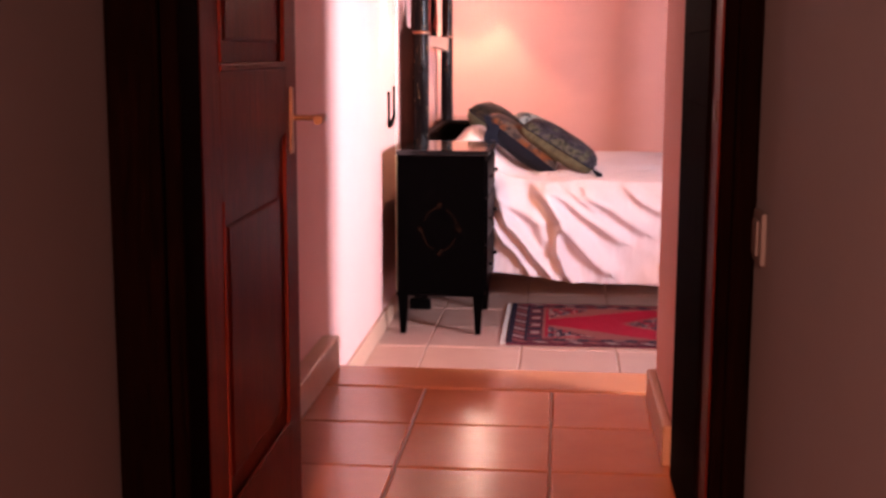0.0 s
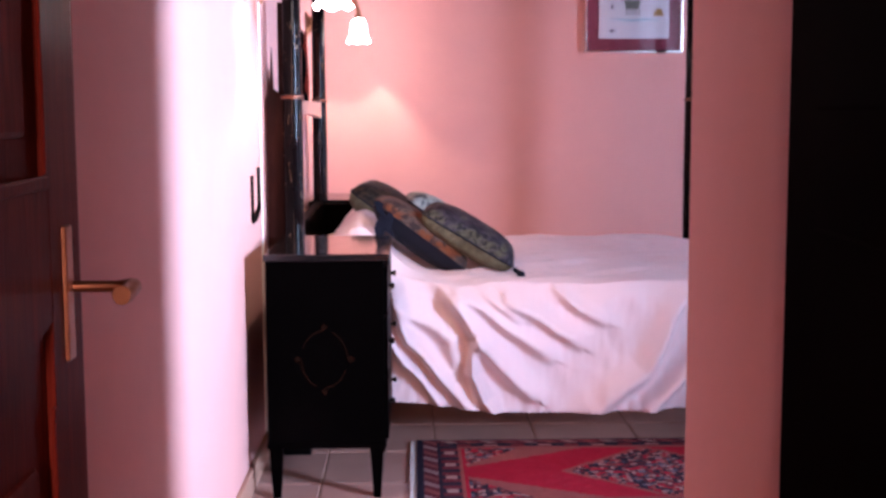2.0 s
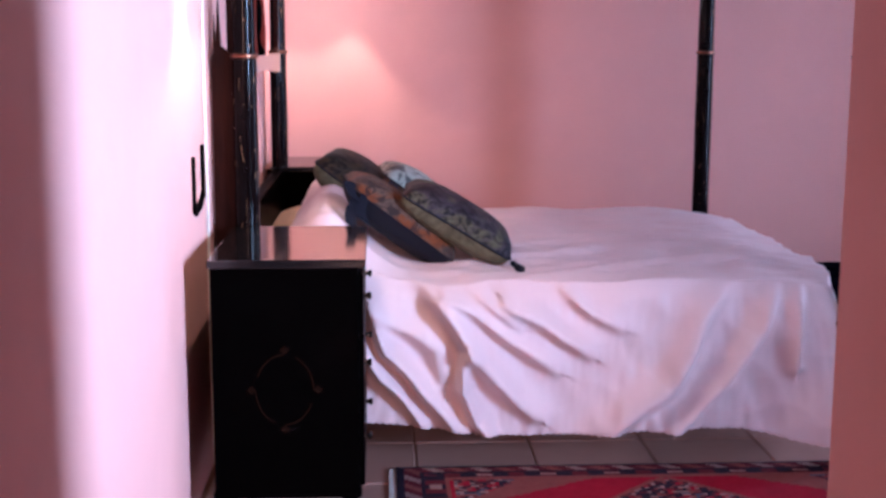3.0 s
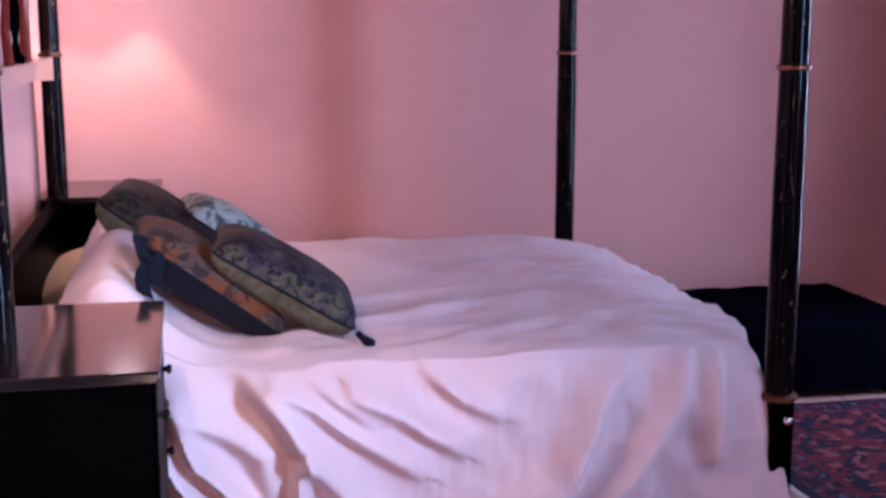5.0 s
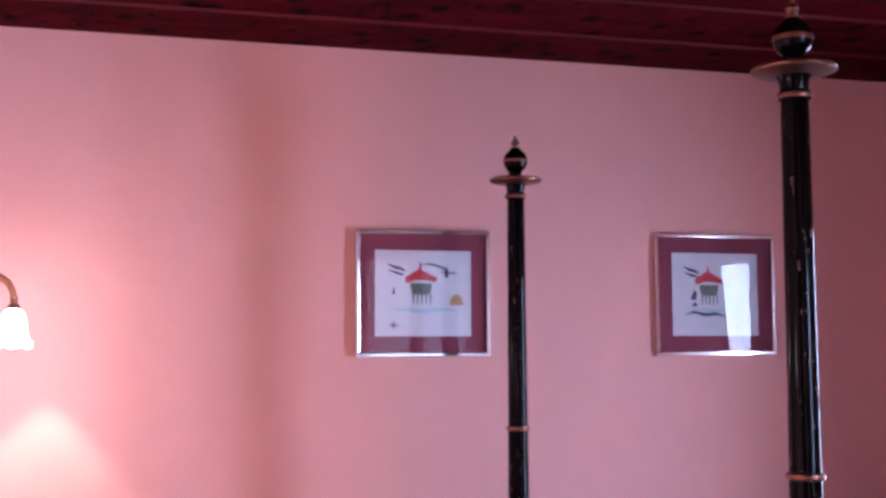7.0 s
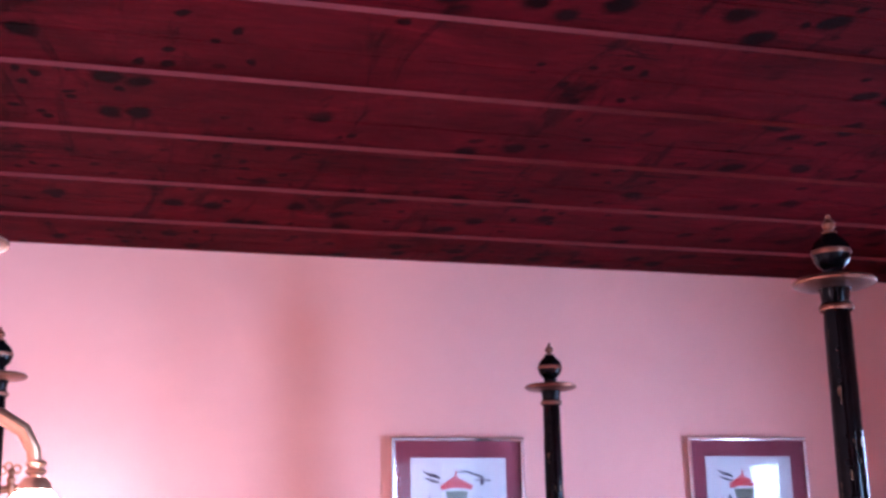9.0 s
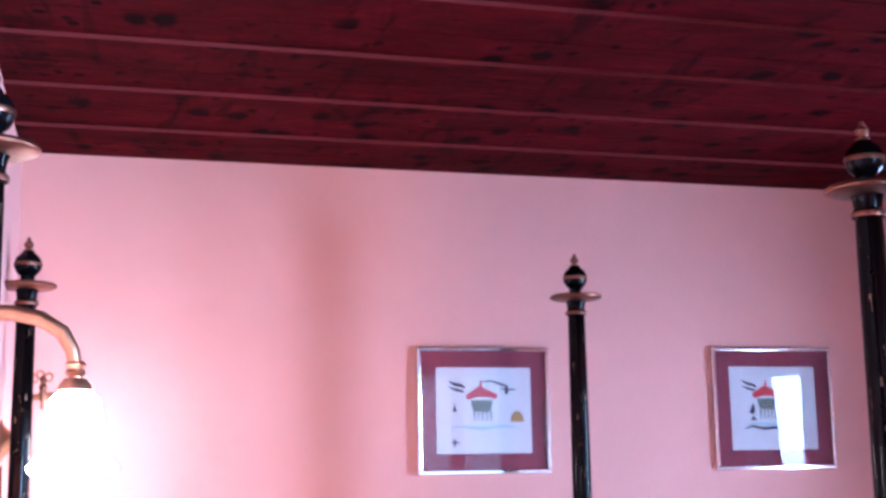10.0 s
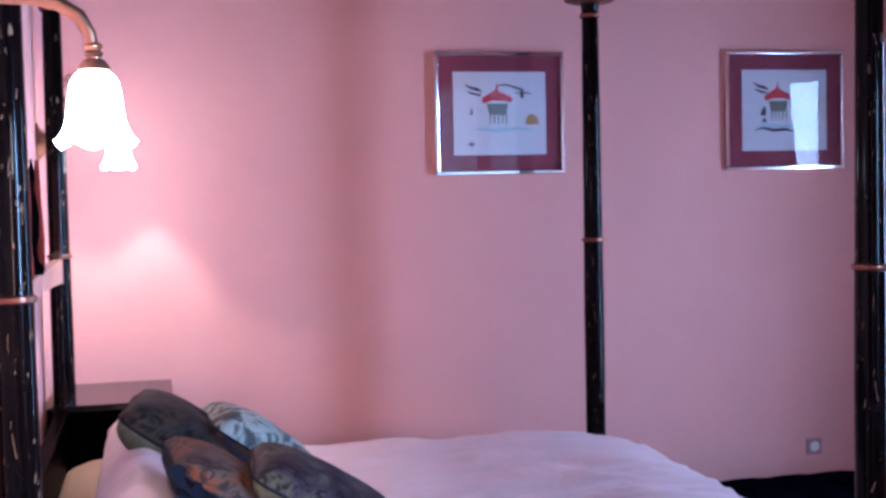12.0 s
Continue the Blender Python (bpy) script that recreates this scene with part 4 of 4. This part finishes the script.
def framed_print(x0, x1, z0, z1, mirror, label):
    w, h = x1 - x0, z1 - z0
    p = thing("framed_print", ((x0 + x1) / 2, YF, (z0 + z1) / 2), label, "picture", "framed prints over the bed")
    a, b, f = w / 2, h / 2, 0.015
    part("frame", boxes((-a, a, -0.024, 0, b - f, b), (-a, a, -0.024, 0, -b, -b + f), (-a, -a + f, -0.024, 0, -b + f, b - f), (a - f, a, -0.024, 0, -b + f, b - f), bevel=0.003), CHROME, p, "polished silver frame")
    part("mount", boxes((-a + f, a - f, -0.012, -0.004, -b + f, b - f)), MATBOARD, p, "burgundy mount")
    pa, pb = a * 0.715, b * 0.68
    part("paper", boxes((-pa, pa, -0.0145, -0.0122, -pb, pb)), PAPER, p, "white paper sheet")
    s = -1 if mirror else 1
    cx, cz = (0.01 * s - 0.02), 0.02
    roof = [(cx - 0.058, cz + 0.020), (cx - 0.066, cz + 0.038), (cx - 0.040, cz + 0.055), (cx - 0.006, cz + 0.075), (cx + 0.030, cz + 0.058), (cx + 0.066, cz + 0.040), (cx + 0.058, cz + 0.022), (cx + 0.02, cz + 0.030), (cx - 0.02, cz + 0.030)]
    part("drawn_roof", flat_shapes([roof, [(cx - 0.008, cz + 0.074), (cx - 0.003, cz + 0.105), (cx + 0.004, cz + 0.074)]], -0.0151), RED, p, "red pavilion roof")
    body = [[(cx - 0.045, cz + 0.019), (cx + 0.045, cz + 0.019), (cx + 0.036, cz - 0.025), (cx - 0.034, cz - 0.025)]] + [[(cx - 0.034 + 0.017 * k, cz - 0.025), (cx - 0.026 + 0.017 * k, cz - 0.025), (cx - 0.029 + 0.017 * k, cz - 0.062), (cx - 0.033 + 0.017 * k, cz - 0.062)] for k in range(5)]
    part("drawn_pavilion", flat_shapes(body, -0.0152), GREYG, p, "grey green pavilion")
    part("drawn_water", flat_shapes([stroke([(-0.14 + 0.028 * k, -0.068 + 0.004 * math.sin(k)) for k in range(11)], 0.012)], -0.0149), BLUEW, p)
    if not mirror:
        dome = [(0.105, -0.045)] + [(0.105 + 0.028 - 0.028 * math.cos(radians(t)), -0.045 + 0.042 * math.sin(radians(t))) for t in range(15, 180, 22)] + [(0.161, -0.045)]
        part("drawn_dome", flat_shapes([dome], -0.0153), YELLOW, p)
    ink = [stroke([(-0.145, 0.115), (-0.12, 0.098), (-0.09, 0.092), (-0.075, 0.085)], 0.010), stroke([(-0.14, 0.088), (-0.11, 0.076), (-0.08, 0.070)], 0.008),
           stroke([(-0.015, 0.108), (0.03, 0.112), (0.07, 0.098), (0.10, 0.092)], 0.007), stroke([(0.06, 0.082), (0.09, 0.080), (0.13, 0.078)], 0.005),
           [(0.088, 0.092), (0.096, 0.092), (0.100, 0.062), (0.084, 0.062)], [(-0.126, -0.005), (-0.118, 0.028), (-0.112, -0.005)], stroke([(-0.14, -0.125), (-0.12, -0.122), (-0.10, -0.125)], 0.005), [(-0.123, -0.11), (-0.117, -0.11), (-0.117, -0.138), (-0.123, -0.138)]]
    if mirror:
        ink = ink[:2] + [stroke([(-0.14, -0.085), (-0.10, -0.075), (-0.05, -0.088), (0.0, -0.082), (0.04, -0.090)], 0.010), [(-0.115, -0.02), (-0.095, 0.02), (-0.085, 0.0), (-0.09, -0.025)], [(-0.11, -0.05), (-0.095, -0.03), (-0.08, -0.05)]]
    for one in ink:
        part("ink_stroke", flat_shapes([one], -0.0154), INK, p)
    g = part("glazing", boxes((-a + f, a - f, -0.0195, -0.0175, -b + f, b - f)), GLASS, p, "reflecting picture glass")
    g.visible_shadow = False
    return p


framed_print(1.504, 2.039, 1.552, 2.038, False, "silver framed print of a red roofed pavilion")
framed_print(2.746, 3.291, 1.551, 2.050, True, "silver framed print of a red vessel, glass reflecting a window")

# ---- far side of the room ----
sock = thing("wall_socket", (3.15, YF, 0.360), "old pinkish wall socket low on the plaster", "socket")
part("plate", boxes((-0.035, 0.035, -0.010, 0, -0.035, 0.035), bevel=0.003), GREYPLASTIC, sock)
part("insert", lathe([(0.020, 0), (0.022, 0.004), (0.018, 0.005)], 20), PLASTIC, sock).matrix_local = pose(0, -0.009, 0, 90, 0, 0)

tv = thing("television", (3.86, 4.86, 0.682), "black flat television on a bracket in the room corner", "television")
part("screen", boxes((-0.175, 0.175, -0.078, -0.070, -0.245, 0.255), bevel=0.002), BLACKP, tv, "switched off glossy screen")
part("casing", boxes((-0.188, 0.188, -0.074, -0.03, -0.272, 0.273), bevel=0.008), BLACKP, tv)
part("wall_mount", boxes((-0.04, 0.04, -0.03, 0.155, -0.05, 0.05)), BLACKSIDE, tv)
tv.rotation_euler = (0, 0, radians(-50))
part("standby_light", boxes((-0.115, -0.108, -0.0795, -0.077, -0.03, -0.02)), LED, tv)

ott = thing("ottoman", (2.78, 4.50, 0), "low navy velvet tufted ottoman against the pink wall", "ottoman")
bm, n, m = bmesh.new(), 60, 48
rows = []
for i in range(n + 1):
    row = []
    for j in range(m + 1):
        u, v = i / n, j / m
        x, y = -0.49 + 0.98 * u, -0.33 + 0.66 * v
        q = 0.0
        for k in range(5):
            for l in range(4):
                q += math.exp(-(((u - (k + 0.5) / 5) * 0.98) ** 2 + ((v - (l + 0.5) / 4) * 0.66) ** 2) / 0.0012)
        e = min(u, 1 - u) * 0.98, min(v, 1 - v) * 0.66
        rim = math.sqrt(min(1.0, min(e) / 0.05))
        row.append(bm.verts.new((x, y, 0.275 + 0.045 * rim - 0.018 * min(1.0, q))))
    rows.append(row)
for i in range(n):
    for j in range(m):
        bm.faces.new((rows[i][j], rows[i + 1][j], rows[i + 1][j + 1], rows[i][j + 1]))
part("cushion_top", bm, NAVY, ott, "buttoned navy velvet top", True)
part("base", boxes((-0.488, 0.488, -0.328, 0.328, 0.03, 0.282), bevel=0.006), NAVY, ott)
for lx in (-0.44, 0.44):
    for ly in (-0.28, 0.28):
        part("leg", boxes((lx - 0.03, lx + 0.03, ly - 0.03, ly + 0.03, 0.0, 0.032)), BLACKSIDE, ott)

# ---- rugs ----
def wool(name, c):
    m = Mat(name, 0.95, spec=0.1)
    p = m.world_where()
    m.colour(m.mix(m.noise(p, 40, 4, 0.7), scaled(c, 0.65), scaled(c, 1.25)))
    m.bump(m.noise(p, 250, 2), 0.5, 0.004)
    return m.m


RUG = [wool("wool_red", (0.27, 0.006, 0.022)), wool("wool_maroon", (0.10, 0.014, 0.022)), wool("wool_navy", (0.018, 0.012, 0.024)), wool("wool_cream", (0.27, 0.17, 0.16)), wool("wool_rose", (0.20, 0.055, 0.05)), wool("wool_blue", (0.075, 0.07, 0.10)), wool("wool_fringe", (0.62, 0.56, 0.52))]


def motif(i, j, seed, busy=0.5):
    """Small woven figures: which wool shows at a knot."""
    a = noise.noise((i * 0.33, j * 0.33, seed))
    b = noise.noise((i * 0.62 + 9, j * 0.62, seed + 3))
    if b > 0.28:
        return 3
    if b < -0.30:
        return 4
    if a > 0.22:
        return 0
    if a < -0.32:
        return 5
    return 2 if (a + b) < busy * 0.12 else 1


def rug(name, x0, x1, y0, y1, label, kind):
    r = thing(name, ((x0 + x1) / 2, (y0 + y1) / 2, 0.002), label, "rug", "oriental rugs")
    k = 0.0125
    nx, ny = int((x1 - x0) / k), int((y1 - y0) / k)
    bm = bmesh.new()
    vs = [[bm.verts.new((-(x1 - x0) / 2 + (x1 - x0) * i / nx, -(y1 - y0) / 2 + (y1 - y0) * j / ny, 0.009 + 0.0012 * noise.noise((i * 0.3, j * 0.3, 0)))) for j in range(ny + 1)] for i in range(nx + 1)]
    for i in range(nx):
        for j in range(ny):
            f = bm.faces.new((vs[i][j], vs[i + 1][j], vs[i + 1][j + 1], vs[i][j + 1]))
            dx, dy = min(i, nx - 1 - i), min(j, ny - 1 - j)
            e = min(dx * 0.75, dy)
            u, v = abs((i + 0.5) / nx * 2 - 1), abs((j + 0.5) / ny * 2 - 1)
            if kind == "medallion":
                if e < 1:
                    c = 2
                elif e < 4:
                    c = (3 if ((i + j) // 3) % 4 == 0 else 4 if ((i + j) // 3) % 4 == 2 else 1)
                elif e < 5:
                    c = 2
                elif e < 9 and dx < dy * 1.35 + 1:
                    c = 3 if (j // 3) % 4 == 1 and 5.8 < e < 7.6 else (2 if (j // 3) % 2 else 1)
                elif e < 8:
                    c = 3 if (i // 4) % 4 == 1 and 5.4 < e < 7 else (1 if (i // 4) % 2 else 2)
                elif e < 10:
                    c = 4 if e < 9.2 else 0
                else:
                    s = u / 0.74 + v / 0.80 * 0.98
                    t = u / 0.40 + v / 0.74
                    if t < 0.92:
                        c = motif(i, j, 2.0)
                    elif t < 1.0:
                        c = 4
                    elif s < 1.22 and u / 0.82 + v * 0.62 < 1.06:
                        c = 0
                    elif u / 0.82 + v * 0.62 < 1.10:
                        c = 4
                    else:
                        c = motif(i, j, 5.0)
            else:
                if e < 2:
                    c = 2
                elif e < 9:
                    c = {3: 5, 4: 1, 0: 1, 5: 2, 2: 2, 1: 1}[motif(i * 0.7, j * 0.7, 11.0, 0.2)]
                elif e < 10:
                    c = 1
                else:
                    m2 = motif(i * 0.45, j * 0.45, 17.0)
                    c = {3: 4, 4: 1, 0: 1, 5: 2, 2: 2, 1: 1}[m2]
            f.material_index = c
    part("pile", bm, RUG, r)
    part("backing", boxes((-(x1 - x0) / 2 + 0.002, (x1 - x0) / 2 - 0.002, -(y1 - y0) / 2 + 0.002, (y1 - y0) / 2 - 0.002, 0.0, 0.0076)), RUG[1], r)
    for s in (-1, 1):
        bm = bmesh.new()
        n = int((y1 - y0) / 0.010)
        for q in range(n):
            y = -(y1 - y0) / 2 + (q + 0.5) * (y1 - y0) / n
            dyy = 0.006 * noise.noise((q * 1.7, s, 0))
            ln = 0.022 + 0.006 * noise.noise((q * 0.9, s, 4))
            box(bm, *sorted((s * (x1 - x0) / 2, s * ((x1 - x0) / 2 + ln))), y - 0.004 + dyy, y + 0.004 + dyy, 0.0005, 0.006)
        f = part("fringe", bm, RUG[6], r, "off-white wool fringe")
        f["kind"] = "stuff"
    return r


rug("rug", 0.585, 2.25, 2.02, 2.858, "red oriental rug with diamond medallion beside the bed", "medallion")
rug("rug", 2.35, 3.93, 2.60, 4.12, "dark red patterned oriental rug at the bed foot", "all-over")

# ---- floor tiles ----
TS, GAP = 0.388, 0.005


def tile_mesh(w, d):
    bm = bmesh.new()
    b = 0.004
    lo = [bm.verts.new((x, y, -0.02)) for x, y in ((0, 0), (w, 0), (w, d), (0, d))]
    mi = [bm.verts.new((x, y, -b)) for x, y in ((0, 0), (w, 0), (w, d), (0, d))]
    hi = [bm.verts.new((x, y, 0)) for x, y in ((b, b), (w - b, b), (w - b, d - b), (b, d - b))]
    for a, c in ((lo, mi), (mi, hi)):
        for i in range(4):
            bm.faces.new((a[i], a[(i + 1) % 4], c[(i + 1) % 4], c[i]))
    bm.faces.new(hi)
    me = bpy.data.meshes.new("tile")
    bm.to_mesh(me)
    bm.free()
    return me


def lay(parent, material, x0, x1, y0, y1, z, ox, oy, ts=TS, ty=TS):
    kinds = {}
    i0, i1 = math.floor((x0 - ox) / ts), math.ceil((x1 - ox) / ts)
    j0, j1 = math.floor((y0 - oy) / ty), math.ceil((y1 - oy) / ty)
    for i in range(i0, i1):
        for j in range(j0, j1):
            a, b = max(x0, ox + i * ts + GAP / 2), min(x1, ox + (i + 1) * ts - GAP / 2)
            c, d = max(y0, oy + j * ty + GAP / 2), min(y1, oy + (j + 1) * ty - GAP / 2)
            if b - a < 0.02 or d - c < 0.02:
                continue
            key = (round(b - a, 3), round(d - c, 3))
            if key not in kinds:
                kinds[key] = tile_mesh(b - a, d - c)
                kinds[key].materials.append(material)
            t = new("tile", kinds[key])
            t.parent = parent
            t.location = (a, c, z + random.uniform(-0.0008, 0.0008))


floor = structure("floor", boxes((XL - 0.1, XR + 0.1, -1.7, YF + 0.1, -0.16, -0.004)), GROUT, "terracotta tiled floor of the bedroom", "floor")
lay(floor, TILE_ROOM, XL, XR, 0.885, YF, 0.0, 0.265, 0.80)
lay(floor, TILE_ROOM, PX + 0.14, XR, -1.16, 0.883, 0.0, 0.265, 0.80)
hall = structure("floor_entrance", boxes((HL - 0.05, HR + 0.05, -4.7, -1.16, -0.1, STEP - 0.004), (XL - 0.05, PX + 0.05, -1.16, 0.862, -0.003, STEP - 0.004)), GROUT, "terracotta tiled floor of the entrance, one step up", "floor")
lay(hall, TILE_HALL, XL, PX, -1.16, 0.640, STEP, 0.400, 0.640, 0.385, 0.368)
lay(hall, TILE_HALL, HL, HR, -4.6, -1.163, STEP, 0.400, 0.640, 0.385, 0.368)
nose = structure("step_nosing", boxes((XL, PX + 0.14, 0.646, 0.882, STEP - 0.03, STEP + 0.002), (XL, PX + 0.14, 0.862, 0.874, 0.0, STEP - 0.031), bevel=0.005), TILE_HALL, "rounded terracotta nosing of the step", "step")
